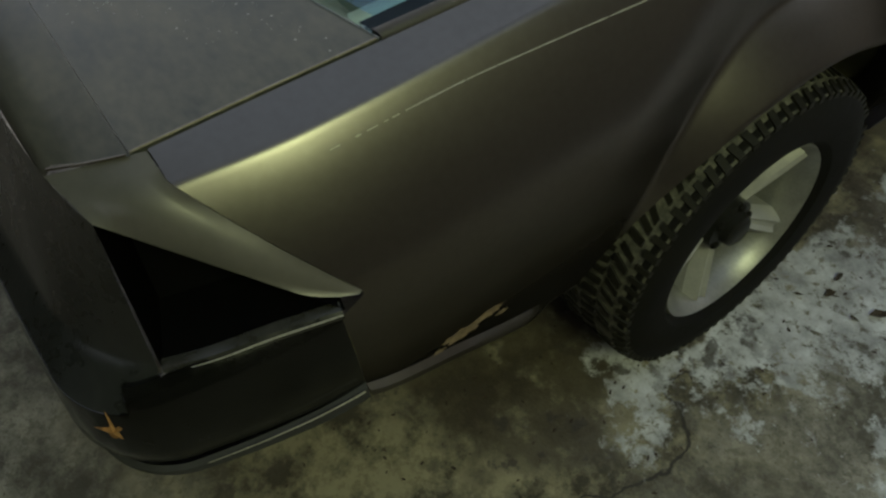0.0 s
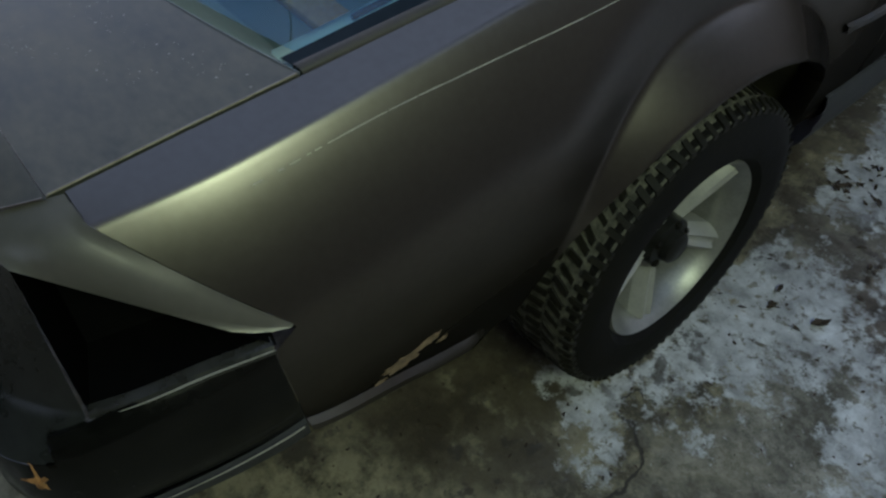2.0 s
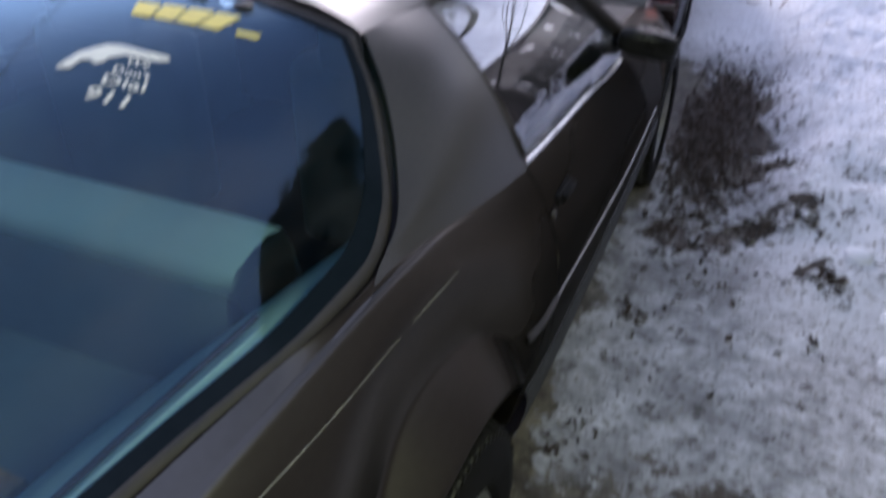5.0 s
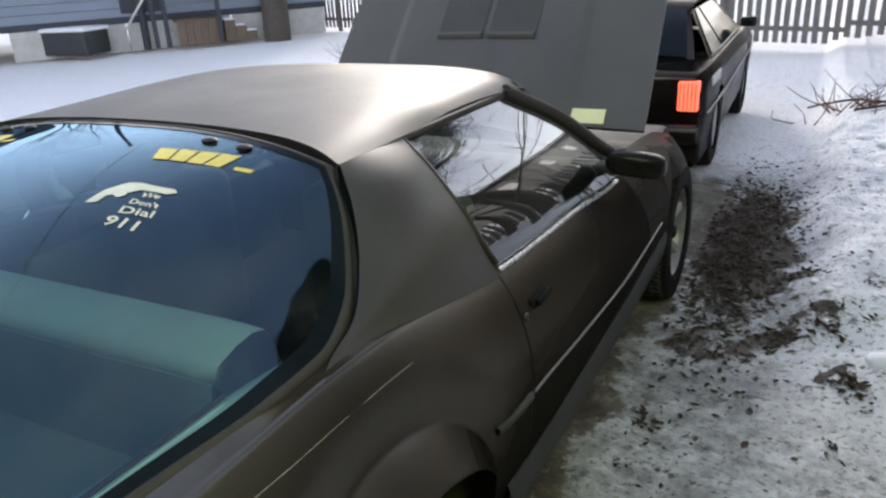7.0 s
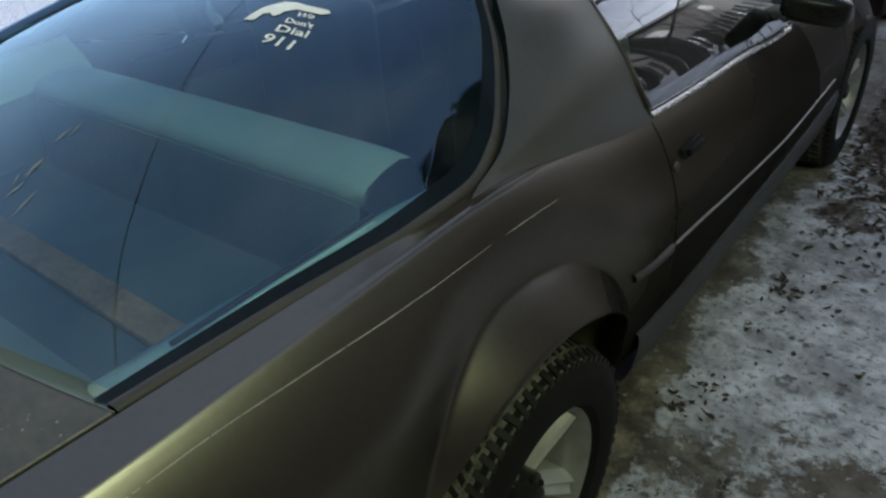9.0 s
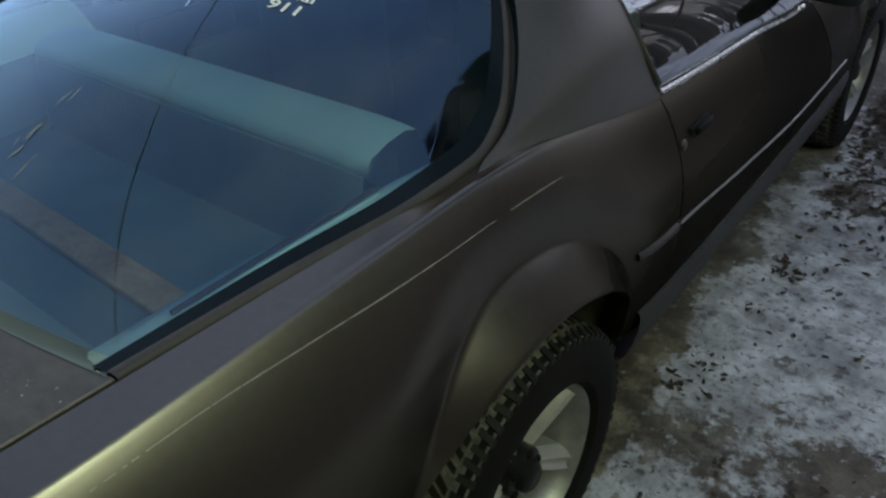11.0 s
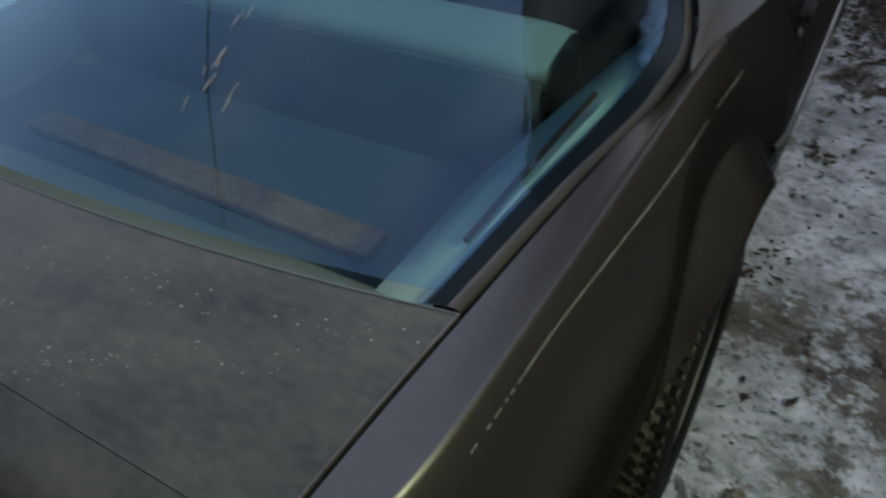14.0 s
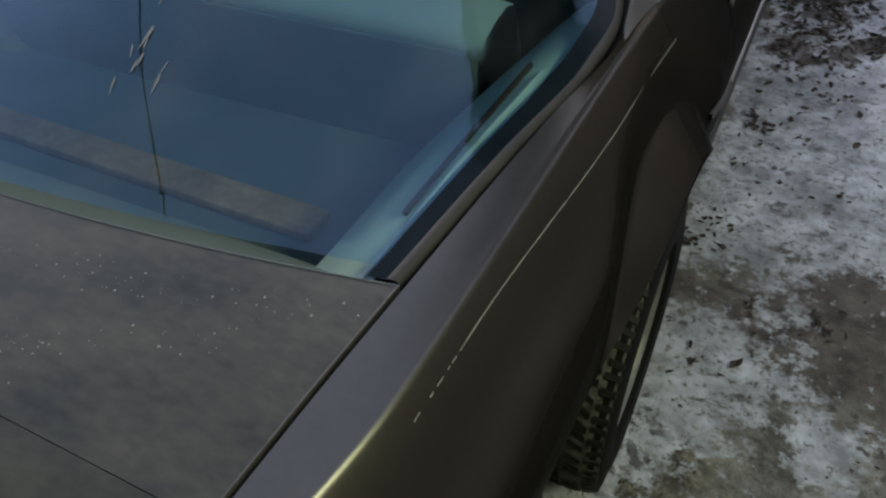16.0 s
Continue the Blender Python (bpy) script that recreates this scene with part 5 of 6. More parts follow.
S_HALF = curve((4.1, 0.835), (4.3, 0.86), (5.0, 0.875), (7.0, 0.875), (8.3, 0.85), (8.55, 0.80))
S_TOP = curve((4.1, 0.775), (4.25, 0.80), (5.0, 0.80), (6.8, 0.79), (7.4, 0.76), (8.55, 0.66))


def sedan_base(y):
    return ground_height(0.9, y)


def sedan_side(y, z):
    s = S_TOP(y) - z
    return S_HALF(y) - 0.035 * step(0.10, 0.0, s) - 0.02 * step(0.25, 0.55, s)


def sedan_shell():
    rows = []
    for y in np.linspace(S_BACK, S_NOSE, 90):
        low = 0.20
        for cy in (S_REAR, S_FRONT):
            low = low_z(y, cy, 0.26, 0.34, low)
        top = S_TOP(y)
        right = [Vector((0, y, top + 0.015))] + [Vector((sedan_side(y, top) * k, y, top + 0.012 * (1 - k * k))) for k in (0.3, 0.6, 0.85, 0.95)]
        right += [Vector((sedan_side(y, z), y, z)) for z in np.linspace(top, low, 22)]
        right += [Vector((sedan_side(y, low) - 0.06, y, low))]
        left = [Vector((-p.x, p.y, p.z)) for p in reversed(right[1:])]
        rows.append(left + right)
    bm = sheet(rows)
    return bm


def sedan_tail():
    rows = []
    for z in np.linspace(0.24, 0.775, 12):
        rows.append([Vector((S_HALF(4.12) * u * (1 - 0.02 * (z > 0.7)), S_BACK - 0.03 * (1 - u * u), z)) for u in np.linspace(-1, 1, 25)])
    return sheet(rows)


def sedan_cabin():
    rows = []
    for y, hw, z in ((4.82, 0.70, 0.80), (5.0, 0.66, 0.92), (5.25, 0.60, 1.06), (5.42, 0.57, 1.115), (5.7, 0.565, 1.145), (6.3, 0.565, 1.15), (6.65, 0.57, 1.12), (6.9, 0.61, 1.02), (7.2, 0.68, 0.80)):
        rows.append([Vector((hw * u, y, z + 0.022 * (1 - u * u))) for u in np.linspace(-1, 1, 17)])
    return sheet(rows, 0.02)


def sedan_rear_window():
    rows = []
    for t in np.linspace(0, 1, 8):
        hw, y, z = 0.645 + (0.545 - 0.645) * t, 4.835 + (5.37 - 4.835) * t, 0.818 + (1.118 - 0.818) * t
        rows.append([Vector((hw * u, y - 0.012, z + 0.03 * math.sin(math.pi * t) + 0.022 * (1 - u * u))) for u in np.linspace(-1, 1, 13)])
    return sheet(rows)


def sedan_side_panel(y0, y1, z_low, out):
    rows = []
    for t in np.linspace(0, 1, 7):
        z = 0.80 + (1.10 - 0.80) * t
        hw = 0.795 + (0.585 - 0.795) * t
        a, b = y0 + (5.40 - 4.95) * t * (1 if y0 < 5.5 else 0), y1 - (7.1 - 6.62) * t * (1 if y1 > 6.5 else 0)
        rows.append([Vector((hw + out, a + (b - a) * k / 8, z)) for k in range(9)])
    return sheet(rows)


def build_sedan():
    car = new("sedan")
    car.location, car.rotation_euler = (-0.004, 0.065, 0.0), (0, 0, radians(1.4))
    tagged(car, "dark maroon two-door car with glowing red tail lamps parked on snow", "car")
    part("body", sedan_shell(), BLACK_PAINT, car)
    part("tail_panel", sedan_tail(), BLACK_PAINT, car)
    part("roof", sedan_cabin(), BLACK_PAINT, car)
    part("rear_window", sedan_rear_window(), FRIT, car)
    both_sides("cabin_side", lambda: sedan_side_panel(4.88, 7.15, 0.8, 0.0), BLACK_PAINT, car)
    for y0, y1 in ((5.02, 5.62), (5.70, 6.98)):
        both_sides("side_window", lambda: sedan_side_panel(y0, y1, 0.83, 0.008), FRIT, car)
    for sx in (1, -1):
        lampb = box(0.705, 0.835, S_BACK - 0.035, S_BACK + 0.05, 0.575, 0.765, 0.012)
        tl = part("tail_lamp", lampb if sx > 0 else mirrored(lampb), RED_LENS, car, "lit red tail lamp")
        for k in range(5):
            rib = box(0.718 + 0.024 * k, 0.722 + 0.024 * k, S_BACK - 0.038, S_BACK - 0.03, 0.585, 0.755)
            part("lens_rib", rib if sx > 0 else mirrored(rib), BLACK_PAINT, tl, smooth=0)
    part("bumper", box(-0.86, 0.86, S_BACK - 0.10, S_BACK + 0.03, 0.36, 0.50, 0.03, 3), BLACK_PAINT, car)
    part("bumper_trim", box(-0.84, 0.84, S_BACK - 0.104, S_BACK - 0.09, 0.455, 0.475, 0.004), TRIM_STRIP, car)
    both_sides("side_moulding", lambda: tube(lambda t: Vector((sedan_side(4.3 + 3.9 * t, 0.52) + 0.006, 4.3 + 3.9 * t, 0.52)), 0.010, 8, 30), TRIM_STRIP, car)
    both_sides("window_trim", lambda: tube(way((0.80, 4.95, 0.806), (0.805, 6.0, 0.806), (0.80, 7.05, 0.80)), 0.007, 8, 20), TRIM_STRIP, car)
    both_sides("mirror", lambda: box(0.83, 0.97, 6.78, 6.86, 0.83, 0.92, 0.025, 3), DARK_PLASTIC, car)
    # letters on the flank that cannot be read
    for k in range(6):
        y = 4.50 + 0.075 * k
        bar = box(sedan_side(y, 0.70) - 0.002, sedan_side(y, 0.70) + 0.003, y, y + 0.05, 0.665, 0.735)
        part("lettering_bar", bar, SILVER_TEXT, car, smooth=0)
    for flip in (False, True):
        for y in (S_REAR, S_FRONT):
            z = sedan_base(y)
            prof = [(0.66, 0.19), (0.655, 0.26), (0.67, 0.305), (0.76, 0.315), (0.85, 0.305), (0.866, 0.26), (0.86, 0.19)]
            w = moved(spun(prof, 48), Matrix.Translation((0, y, 0.31 + z)))
            wheel = part("wheel", mirrored(w) if flip else w, RUBBER, car)
            c = moved(spun([(0.80, 0.19), (0.845, 0.185), (0.835, 0.12), (0.850, 0.05), (0.850, 0.0)], 40), Matrix.Translation((0, y, 0.31 + z)))
            part("hub_cap", mirrored(c) if flip else c, ALLOY, wheel)
    part("underbody", box(-0.74, 0.74, 4.25, 8.4, 0.16, 0.30, 0.02), INNER_DARK, car)
    return car


build_sedan()

# ---------------------------------------------------------------- fence, house, yard
FENCE_WOOD = material("weathered_fence_wood", (0.11, 0.105, 0.10), 0.9, alt=(0.19, 0.18, 0.165), scale=9, fine=90, bump=0.2, bump_scale=60)
SIDING = material("blue_grey_siding", (0.20, 0.24, 0.30), 0.7, alt=(0.24, 0.28, 0.34), scale=2)
SKIRTING = material("dirty_white_skirting", (0.42, 0.41, 0.38), 0.85, alt=(0.58, 0.57, 0.54), scale=5, bump=0.1)
DARK_TRIM = material("dark_trim", (0.03, 0.035, 0.045), 0.6)
DECK_WOOD = material("brown_deck_wood", (0.12, 0.085, 0.06), 0.85, alt=(0.19, 0.14, 0.10), scale=8, bump=0.2)
WHITE_METAL = material("white_painted_metal", (0.62, 0.62, 0.60), 0.5, alt=(0.7, 0.7, 0.68), scale=10)
DARK_BOX = material("dark_green_metal", (0.012, 0.018, 0.016), 0.5, alt=(0.035, 0.042, 0.038), scale=6)
SNOW = material("clean_snow", (0.78, 0.79, 0.82), 0.7, alt=(0.84, 0.85, 0.88), scale=6, bump=0.25, bump_scale=30)
BARK = material("grey_bark", (0.055, 0.045, 0.038), 0.9, alt=(0.11, 0.095, 0.08), scale=14, fine=80, bump=0.6, bump_scale=25)
ROOFING = material("dark_roof_shingle", (0.03, 0.03, 0.032), 0.9, alt=(0.06, 0.06, 0.06), scale=8, bump=0.3)


def build_fence():
    random.seed(8)
    a, b = Vector((-13.2, 17.35, 0)), Vector((7.5, 11.13, 0))
    d = (b - a).normalized()
    length = (b - a).length
    fence = new("picket_fence")
    tagged(fence, "weathered grey wooden picket fence standing in snow", "fence")
    turn = Matrix.Rotation(math.atan2(d.y, d.x), 4, 'Z')
    n = int(length / 0.158)
    shapes = []
    for k in range(3):
        bm = box(-0.046, 0.046, -0.010, 0.010, 0.10, 1.58 + 0.03 * k, 0.004, 1)
        me = bpy.data.meshes.new("picket")
        bm.to_mesh(me)
        bm.free()
        me.materials.append(FENCE_WOOD)
        shapes.append(me)
    for i in range(n):
        p = a + d * (0.158 * i)
        ob = new("picket", shapes[random.randrange(3)])
        ob.parent = fence
        ob.matrix_basis = Matrix.Translation((p.x, p.y, ground_height(p.x, p.y))) @ turn @ Matrix.Rotation(random.gauss(0, 0.008), 4, 'Y')
    for h in (0.32, 1.28):
        for i in range(7):
            p0, p1 = a + d * (length * i / 7), a + d * (length * (i + 1) / 7)
            z = ground_height(p0.x, p0.y)
            part("rail", moved(box(0, length / 7, 0.012, 0.05, h - 0.04, h + 0.04, 0.004, 1), Matrix.Translation((p0.x, p0.y, z)) @ turn), FENCE_WOOD, fence)
    for i in range(9):
        p = a + d * (length * i / 8 - 0.02)
        z = ground_height(p.x, p.y)
        part("post", moved(box(-0.045, 0.045, 0.05, 0.14, -0.1, 1.6, 0.006, 1), Matrix.Translation((p.x, p.y, z)) @ turn), FENCE_WOOD, fence)
    return fence


build_fence()

HOUSE_M = Matrix.Translation((-15.64, 8.76, 0)) @ Matrix.Rotation(radians(55.7), 4, 'Z') @ Matrix.Diagonal((1.2, 1.2, 1.2, 1))   # x runs along the wall, -y faces the yard


def build_house():
    """Low house on the far side of the yard; local x runs along its wall."""
    house = new("house")
    tagged(house, "blue-grey sided house with white skirting behind a snowy yard", "house")
    L = 7.4

    def put(name, bm, mat, parent=house, label=""):
        return part(name, moved(bm, HOUSE_M), mat, parent, label)
    put("wall", box(-6, L, 0.02, 5.0, 0.55, 3.0), SIDING)
    for k in range(14):
        put("siding_board", box(-6, L, -0.012 + 0.0, 0.02, 0.56 + 0.17 * k, 0.72 + 0.17 * k, 0.004, 1), SIDING)
    put("base_trim", box(-6, L, -0.02, 0.03, 0.44, 0.56, 0.005, 1), DARK_TRIM)
    for k in range(13):
        if k != 6:
            put("skirting_panel", box(-6 + 1.03 * k, -6 + 1.03 * k + 1.0, 0.0, 0.03, -0.1, 0.44, 0.004, 1), SKIRTING)
    put("roof", sheet([[Vector((x, -0.5, 2.95)), Vector((x, 2.5, 4.1)), Vector((x, 5.5, 2.95))] for x in (-6.4, L + 0.4)], 0.1), ROOFING)
    put("mast", box(2.32, 2.42, 0.10, 0.20, 3.0, 6.7, 0.01, 1), DARK_TRIM)
    put("door", box(3.20, 3.95, -0.03, 0.03, 0.62, 2.6, 0.01, 1), DARK_TRIM)
    put("window", box(0.2, 1.5, -0.025, 0.02, 1.4, 2.4, 0.01, 1), FRIT)
    return house


build_house()


def build_porch():
    porch = new("porch")
    tagged(porch, "small brown wooden porch with rails and snowy steps", "porch")

    def put(name, bm, mat, parent=porch):
        return part(name, moved(bm, HOUSE_M), mat, parent)
    for k in range(3):
        put("board", box(4.12, 5.02, -0.47 + 0.148 * k, -0.47 + 0.148 * k + 0.138, 0.40, 0.44, 0.004, 1), DECK_WOOD)
    for k in range(6):
        put("side_board", box(4.13 + 0.148 * k, 4.13 + 0.148 * k + 0.138, -0.50, -0.475, -0.05, 0.40, 0.004, 1), DECK_WOOD)
    for x in (3.70, 3.92, 4.95):
        put("post", box(x - 0.04, x + 0.04, -0.56, -0.48, -0.05, 1.7, 0.006, 1), DARK_TRIM)
    put("rail", box(3.70, 4.95, -0.54, -0.50, 0.86, 0.92, 0.005, 1), DARK_TRIM)
    put("rail", box(3.70, 4.95, -0.54, -0.50, 1.46, 1.52, 0.005, 1), DARK_TRIM)
    for k in range(3):
        st = put("step", box(5.05 + 0.22 * k, 5.27 + 0.22 * k, -0.45, -0.03, -0.05, 0.36 - 0.12 * k, 0.01, 1), DECK_WOOD)
        put("snow_layer", box(5.06 + 0.22 * k, 5.26 + 0.22 * k, -0.44, -0.04, 0.355 - 0.12 * k, 0.39 - 0.12 * k, 0.012, 2), SNOW, st)
    return porch


build_porch()


def yard_box():
    ob = new("air_conditioner")
    tagged(ob, "dark green outdoor air conditioner unit capped with snow", "appliance")
    m = Matrix.Translation((-13.94, 10.93, 0)) @ Matrix.Rotation(radians(8), 4, 'Z') @ Matrix.Diagonal((1.50, 1.08, 1.12, 1))
    part("casing", moved(box(-0.42, 0.42, -0.35, 0.35, -0.03, 0.42, 0.03, 2), m), DARK_BOX, ob)
    for k in range(9):
        part("louver", moved(box(-0.36, 0.36, -0.362, -0.345, 0.04 + 0.038 * k, 0.062 + 0.038 * k), m), DARK_TRIM, ob)
    cap = box(-0.45, 0.45, -0.38, 0.38, 0.42, 0.50, 0.035, 3)
    part("top_grille", moved(box(-0.38, 0.38, -0.31, 0.31, 0.415, 0.43), m), DARK_TRIM, ob)
    tagged(part("snow_cap", moved(cap, m), SNOW), "rounded cap of snow on the air conditioner", "snow")
    return ob


yard_box()
pole = part("leaning_pole", tube(lambda t: Vector((-13.86 + 1.24 * t, 11.89 + 0.10 * t, -0.04 + 1.20 * t)), 0.027, 8, 6), WHITE_METAL)
tagged(pole, "white metal pole leaning beside the house", "pole")
post = part("utility_post", tube(lambda t: Vector((-13.15, 12.24, -0.1 + 3.1 * t)), 0.085, 10, 6), DARK_TRIM)
tagged(post, "dark round post beside the porch", "post")


# ---- trees: tapered trunk and bare limbs
def bare_tree(x, y, height, seed, trunk=0.16, depth=5):
    rnd = random.Random(seed)
    verts, faces = [], []

    def limb(p, d, length, r, level):
        n = 6 if level == 0 else (5 if level < 3 else 3)
        steps = 5 if level < 2 else 3
        q, dd = p.copy(), d.copy()
        prev = None
        spots = []
        for i in range(steps + 1):
            t = i / steps
            rr = r * (1 - 0.55 * t)
            a = dd.cross(Vector((0.3, 0.2, 1))).normalized()
            b = dd.cross(a)
            base = len(verts)
            for k in range(n):
                an = 2 * math.pi * k / n
                verts.append(tuple(q + a * (rr * math.cos(an)) + b * (rr * math.sin(an))))
            if prev is not None:
                for k in range(n):
                    faces.append((prev + k, prev + (k + 1) % n, base + (k + 1) % n, base + k))
            prev = base
            spots.append((q.copy(), dd.copy(), rr))
            q = q + dd * (length / steps)
            dd = (dd + Vector((rnd.gauss(0, 0.12), rnd.gauss(0, 0.12), rnd.gauss(0.02, 0.08)))).normalized()
        if level < depth:
            for _ in range(4 if level < 2 else 3):
                c, cd, cr = spots[rnd.randrange(max(1, steps // 2), steps + 1)]
                side = Vector((rnd.gauss(0, 1), rnd.gauss(0, 1), rnd.gauss(0.15, 0.5))).normalized()
                limb(c, (cd * 0.65 + side * 0.75).normalized(), length * rnd.uniform(0.55, 0.75), cr * 0.62, level + 1)
    limb(Vector((x, y, ground_height(x, y) - 0.1)), Vector((rnd.gauss(0, 0.05), rnd.gauss(0, 0.05), 1)).normalized(), height * 0.42, trunk, 0)
    me = bpy.data.meshes.new("bare_tree")
    me.from_pydata(verts, [], faces)
    me.materials.append(BARK)
    me.polygons.foreach_set("use_smooth", [True] * len(faces))
    ob = new("bare_tree", me)
    return tagged(ob, "leafless dark winter tree with spreading branches", "tree", group="bare trees")


for x, y, h, seed, tr in ((-11.05, 14.51, 11.0, 31, 0.37), (6.3, 4.5, 8.0, 32, 0.17), (7.6, 8.5, 9.5, 33, 0.2), (4.1, 8.0, 9.0, 39, 0.09), (5.9, 10.6, 7.5, 40, 0.13), (-21.5, 17.0, 16.0, 41, 0.36), (-18.5, 20.0, 15.0, 42, 0.33), (8.6, 0.5, 9.0, 34, 0.2), (5.6, -3.6, 8.5, 35, 0.18), (-4.5, -8.5, 10.0, 36, 0.24), (10.5, 12.5, 10.0, 37, 0.24), (3.0, -9.0, 9.0, 38, 0.2)):
    bare_tree(x, y, h, seed, tr)


def neighbour_house():
    house = new("house")
    tagged(house, "tall grey-brown neighbouring house with a shingled roof beyond the bank", "house")
    part("wall", box(9.0, 16.0, 7.0, 44.0, -0.1, 6.6), GREY_SIDING, house)
    part("roof", sheet([[Vector((8.5, y, 6.5)), Vector((12.5, y, 8.6)), Vector((16.5, y, 6.5))] for y in (6.4, 44.6)], 0.14), ROOFING, house)
    part("eave", box(8.44, 8.50, 6.4, 44.6, 6.28, 6.62, 0.01, 1), DARK_TRIM, house)
    for y in (10.0, 15.0, 21.0, 28.0, 35.0):
        for z in (1.0, 4.2):
            part("window", box(8.96, 9.02, y, y + 1.4, z, z + 1.1, 0.01, 1), WHITE_METAL, house)


BROWN_SIDING = material("dark_brown_siding", (0.05, 0.042, 0.036), 0.8, alt=(0.075, 0.064, 0.055), scale=3, fine=40)
GREY_SIDING = material("grey_brown_siding", (0.15, 0.14, 0.125), 0.8, alt=(0.20, 0.19, 0.17), scale=3, fine=40)
NEEDLES = material("dark_conifer_needles", (0.012, 0.020, 0.012), 0.8, alt=(0.03, 0.045, 0.025), scale=5, fine=40)
neighbour_house()


def conifer(x, y, height, seed):
    """A spruce: tapered trunk and drooping sprays, each a ragged fan."""
    rnd4 = random.Random(seed)
    tree = new("spruce_tree")
    z0 = ground_height(x, y) - 0.1
    tree.location = (x, y, z0)
    tagged(tree, "tall dark green spruce with drooping ragged boughs", "tree")
    part("trunk", tube(lambda t: Vector((0, 0, height * t)), lambda t: 0.22 * (1 - 0.95 * t), 8, 10), BARK, tree)
    verts, faces = [], []
    for i in range(1500):
        t = 0.42 + 0.57 * (i / 1500)
        a = i * 2.4 + rnd4.gauss(0, 0.3)
        reach = (0.30 + 6.5 * (1 - t)) * rnd4.uniform(0.45, 1.1)
        d, side = Vector((math.cos(a), math.sin(a), 0)), Vector((-math.sin(a), math.cos(a), 0))
        for k in range(10):
            f = (k + 1) / 10
            p = d * (reach * f) + Vector((0, 0, height * t - 0.45 * reach * f * f + 0.08 * rnd4.gauss(0, 1)))
            w = 0.15 * (1.1 - 0.6 * f)
            for sg in (-1, 1):
                b = len(verts)
                q = p + side * (sg * w * rnd4.uniform(0.8, 1.8)) + d * (0.25 * rnd4.random()) - Vector((0, 0, 0.12 * rnd4.random() + 0.05))
                verts += [tuple(p - d * 0.05), tuple(p + d * 0.06), tuple(q + d * 0.02), tuple(q - d * 0.02)]
                faces.append((b, b + 1, b + 2, b + 3))
    me = bpy.data.meshes.new("crown")
    me.from_pydata(verts, [], faces)
    me.materials.append(NEEDLES)
    crown = new("crown", me)
    crown.parent = tree
    return tree


for x, y, h, seed in ((3.0, 14.4, 21.0, 51), (4.5, 9.6, 20.5, 52)):
    conifer(x, y, h, seed)


def garage():
    """Unseen open garage, added behind the car round the warm light."""
    g = new("garage")
    tagged(g, "unseen open-fronted garage added behind the car, with dark walls and a side window", "garage")
    part("wall", box(-3.2, 4.2, -7.1, -7.0, -0.1, 2.7), BROWN_SIDING, g)
    part("wall", box(4.1, 4.2, -7.0, -1.35, -0.1, 2.7), BROWN_SIDING, g)
    part("wall", box(-3.2, -3.1, -7.0, -1.35, -0.1, 2.7), BROWN_SIDING, g)
    part("roof", sheet([[Vector((-3.7, y, 2.55)), Vector((0.5, y, 4.0)), Vector((4.7, y, 2.55))] for y in (-7.4, -1.3)], 0.12), ROOFING, g)
    part("gable", sheet([[Vector((-3.2, -1.36, 2.62)), Vector((0.5, -1.36, 3.9))], [Vector((4.2, -1.36, 2.62)), Vector((0.5, -1.36, 3.9))]], 0.05), BROWN_SIDING, g)


    # added wall, out of view, that keeps the car's right side dark
    part("shade_wall", box(3.36, 3.50, -1.5, 3.4, -0.1, 3.6), BROWN_SIDING, g)
    # window and frame added to give the warm light a place
    w = part("window", box(3.325, 3.36, -1.30, -0.02, 2.52, 3.38), FRIT, g)
    for y in (-1.30, -0.02):
        part("frame", box(3.27, 3.36, y - 0.03, y + 0.03, 2.49, 3.41, 0.005, 1), WHITE_METAL, w)
    for z in (2.52, 3.38):
        part("frame", box(3.27, 3.36, -1.27, -0.05, z - 0.03, z + 0.03, 0.005, 1), WHITE_METAL, w)
    mast = Vector((-1.55, -1.6, 0))
    part("mast", tube(lambda t: mast + Vector((0, 0, 3.1 + 3.5 * t)), 0.04, 8, 4), DARK_TRIM, g)


garage()
overhead = part("overhead_cable", tube(way((-1.55, -1.6, 6.5), (-4.22, 1.44, 6.35), (-5.9, 3.35, 6.3), (-8.5, 6.3, 6.4), (-11.0, 9.15, 6.6)), 0.018, 6, 30), SEAL)
tagged(overhead, "black overhead service cable strung across the yard", "cable")

# ---------------------------------------------------------------- leaves, twigs and lumps of snow on the ground
LEAF = material("dead_leaf", (0.024, 0.018, 0.014), 0.85, alt=(0.080, 0.056, 0.040), scale=30, fine=150)


def scatter_leaves(name, spots, size, seed, mat, label):
    rnd = random.Random(seed)
    verts, faces = [], []
    for x, y in spots:
        z = ground_height(x, y) + 0.003
        a, l = rnd.uniform(0, 6.28), rnd.uniform(*size)
        w, curl = l * rnd.uniform(0.35, 0.6), l * rnd.uniform(0.1, 0.45)
        tilt = rnd.gauss(0, 0.25)
        c, s = math.cos(a), math.sin(a)
        base = len(verts)
        for u, v, h in ((-1, 0, 0.6), (-0.3, -0.9, 1.0), (0.5, -0.7, 0.7), (1, 0, 0.9), (0.5, 0.7, 0.5), (-0.3, 0.9, 0.9), (0, 0, 0)):
            px, py = u * l / 2, v * w / 2
            verts.append((x + px * c - py * s, y + px * s + py * c, z + max(0, curl * (h - 0.2) * rnd.uniform(0.5, 1.1) + tilt * px)))
        for i in range(6):
            faces.append((base + 6, base + i, base + (i + 1) % 6))
    me = bpy.data.meshes.new(name)
    me.from_pydata(verts, [], faces)
    me.materials.append(mat)
    return tagged(new(name, me), label, "leaves", kind="stuff")


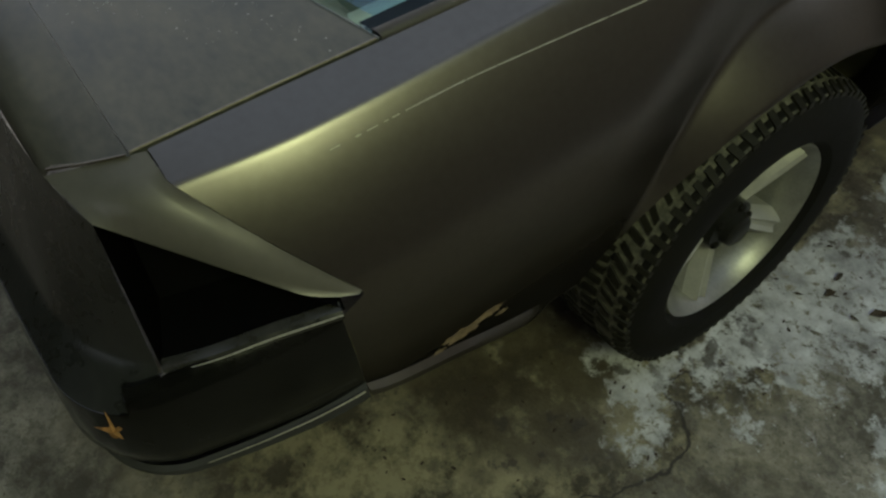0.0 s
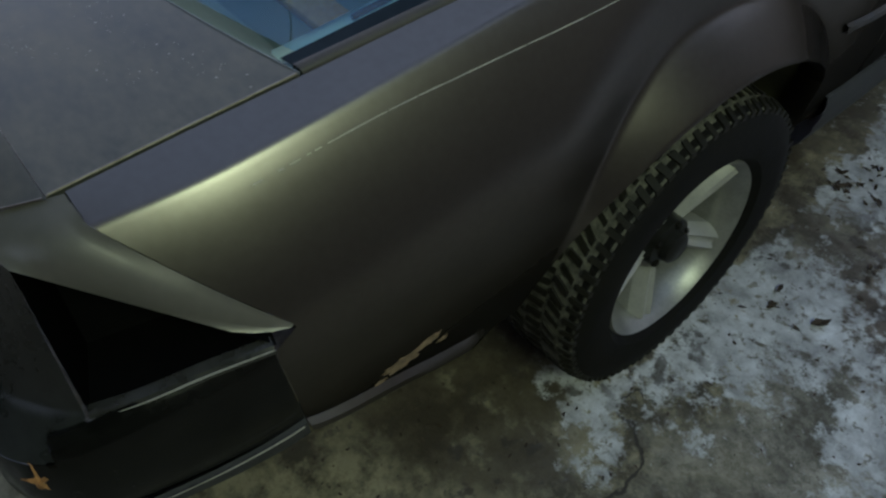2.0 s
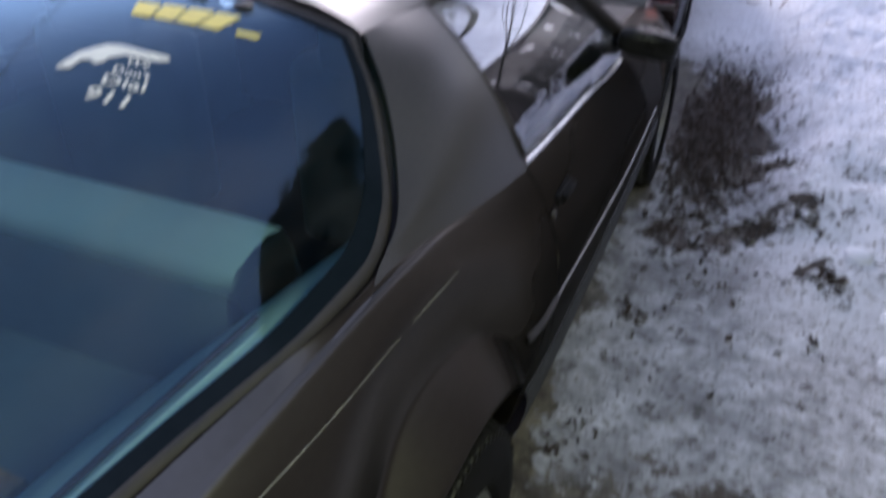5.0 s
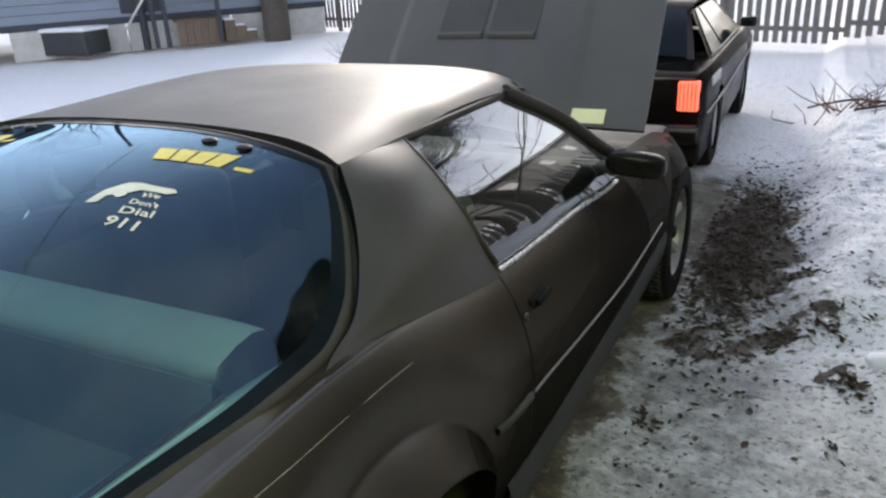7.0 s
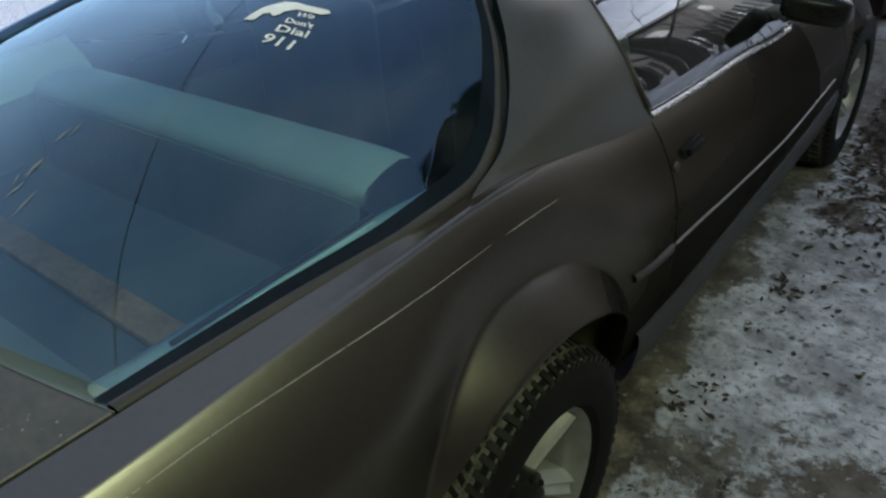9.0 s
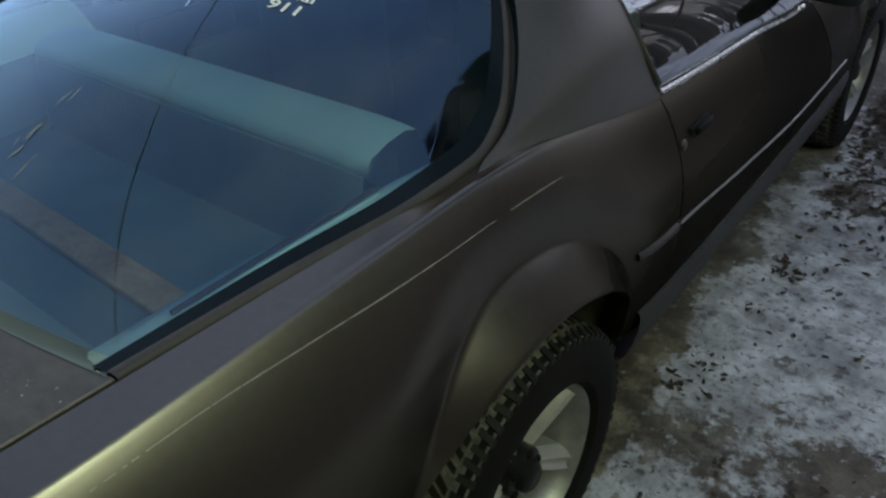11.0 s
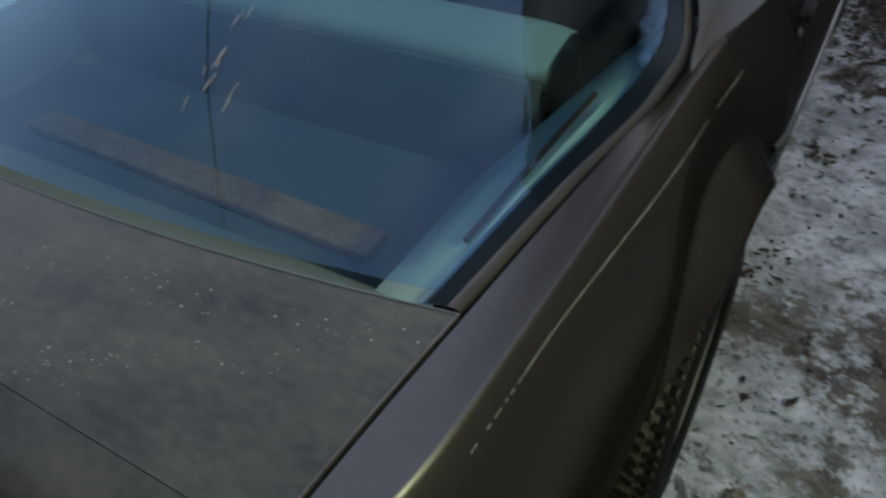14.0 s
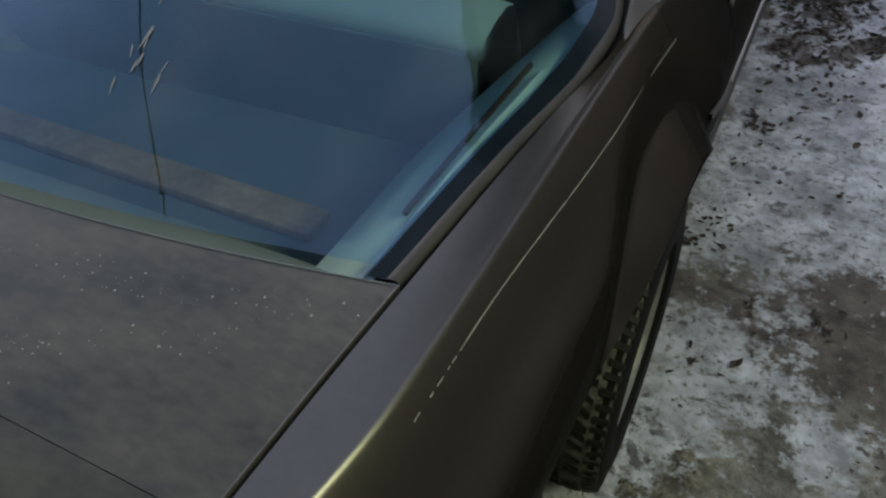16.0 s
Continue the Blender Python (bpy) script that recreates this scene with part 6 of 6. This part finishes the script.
rnd = random.Random(77)
litter = [(1.12 + rnd.gauss(0, 0.15), 3.35 + rnd.gauss(0, 0.72)) for _ in range(2600)]
for cx, cy, cr in ((1.38, 2.31, 0.06), (1.57, 2.37, 0.07), (1.42, 2.93, 0.09), (1.65, 2.00, 0.04), (1.25, 4.3, 0.12)):
    litter += [(cx + rnd.gauss(0, cr), cy + rnd.gauss(0, cr)) for _ in range(55)]
scatter_leaves("leaf_litter", [p for p in litter if p[0] > 0.93], (0.010, 0.050), 1, LEAF, "brown dead leaves matted beside the front wheel")
loose = [(rnd.uniform(0.95, 2.6), rnd.uniform(0.3, 6.0)) for _ in range(110)]
clusters = [(1.015, 1.54), (1.06, 1.46), (0.995, 0.95), (0.94, 0.84), (1.3, 1.2), (1.6, 1.6), (1.9, 2.2), (1.0, 1.25), (1.15, 0.6), (1.7, 1.9), (1.45, 2.3), (1.02, 0.35), (1.35, 0.62), (1.95, 3.2), (2.2, 2.7), (1.75, 2.75)]
for cx, cy in clusters:
    loose += [(cx + rnd.gauss(0, 0.035), cy + rnd.gauss(0, 0.035)) for _ in range(rnd.choice((6, 12, 20)))]
scatter_leaves("loose_leaves", loose, (0.006, 0.032), 2, LEAF, "scattered dark leaf bits frozen into the snow")
crumbs = [(rnd.uniform(0.45, 1.6), rnd.uniform(-1.0, 0.8)) for _ in range(500)]
scatter_leaves("grit", crumbs, (0.004, 0.014), 3, LEAF, "small dark grit on the concrete")


def lumps(name, spots, seed, mat, label):
    rnd2 = random.Random(seed)
    verts, faces = [], []
    for x, y, r in spots:
        z = ground_height(x, y)
        base = len(verts)
        rings, n = 4, 8
        for i in range(rings):
            t = i / (rings - 1)
            for k in range(n):
                q = 2 * math.pi * k / n
                rr = r * math.cos(t * 1.4) * rnd2.uniform(0.75, 1.2)
                verts.append((x + rr * math.cos(q), y + rr * math.sin(q), z - 0.004 + r * 0.45 * math.sin(t * 1.5)))
        for i in range(rings - 1):
            for k in range(n):
                a, b = base + i * n + k, base + i * n + (k + 1) % n
                faces.append((a, b, b + n, a + n))
        faces.append(tuple(base + (rings - 1) * n + k for k in range(n)))
    me = bpy.data.meshes.new(name)
    me.from_pydata(verts, [], faces)
    me.polygons.foreach_set("use_smooth", [True] * len(faces))
    me.materials.append(mat)
    return tagged(new(name, me), label, "snow", kind="stuff")


lump_spots = [(rnd.uniform(1.75, 3.6), rnd.uniform(1.5, 9.0), rnd.uniform(0.02, 0.09)) for _ in range(260)]
lump_spots += [(1.50 + abs(rnd.gauss(0, 0.25)), rnd.uniform(2.2, 6.0), rnd.uniform(0.006, 0.03)) for _ in range(90)]
lumps("snow_lumps", lump_spots, 6, SNOW, "loose lumps of shovelled snow on the bank")


def brush(name, x, y, n, height, seed, mat, label):
    r3 = random.Random(seed)
    bms = []
    for _ in range(n):
        bx, by = x + r3.gauss(0, 0.16), y + r3.gauss(0, 0.16)
        z = ground_height(bx, by) - 0.02
        tip = Vector((bx + r3.gauss(0, 0.28), by + r3.gauss(0, 0.28), z + height * r3.uniform(0.4, 1.1)))
        mid = Vector((bx, by, z)).lerp(tip, 0.5) + Vector((r3.gauss(0, 0.06), r3.gauss(0, 0.06), 0))
        w = way((bx, by, z), tuple(mid), tuple(tip))
        bms.append(tube(w, lambda t: 0.007 * (1 - 0.7 * t), 4, 5))
    ob = part(name, join(*bms), mat)
    return tagged(ob, label, "bush", kind="stuff")


TWIG = material("reddish_twig", (0.14, 0.07, 0.05), 0.85, alt=(0.20, 0.13, 0.10), scale=20)
brush("brush_pile", 1.68, 7.16, 40, 0.28, 1, TWIG, "low heap of reddish twigs on the snow")
brush("sapling_clump", 2.78, 6.5, 46, 2.2, 2, BARK, "clump of thin bare saplings on the snow bank")
brush("weeds", -6.16, 10.93, 40, 0.6, 3, BARK, "dry weed stalks in the snow")
brush("weeds", -4.6, 6.54, 10, 0.5, 4, BARK, "dry weed stalks in the snow")
hose = part("cable", tube(way((1.30, 7.9, -0.10), (1.45, 7.6, 0.0), (1.75, 7.35, 0.10), (2.0, 7.1, 0.12), (1.7, 6.95, 0.08)), 0.012, 6, 30), SEAL)
tagged(hose, "dark cable looped on the snow", "cable")
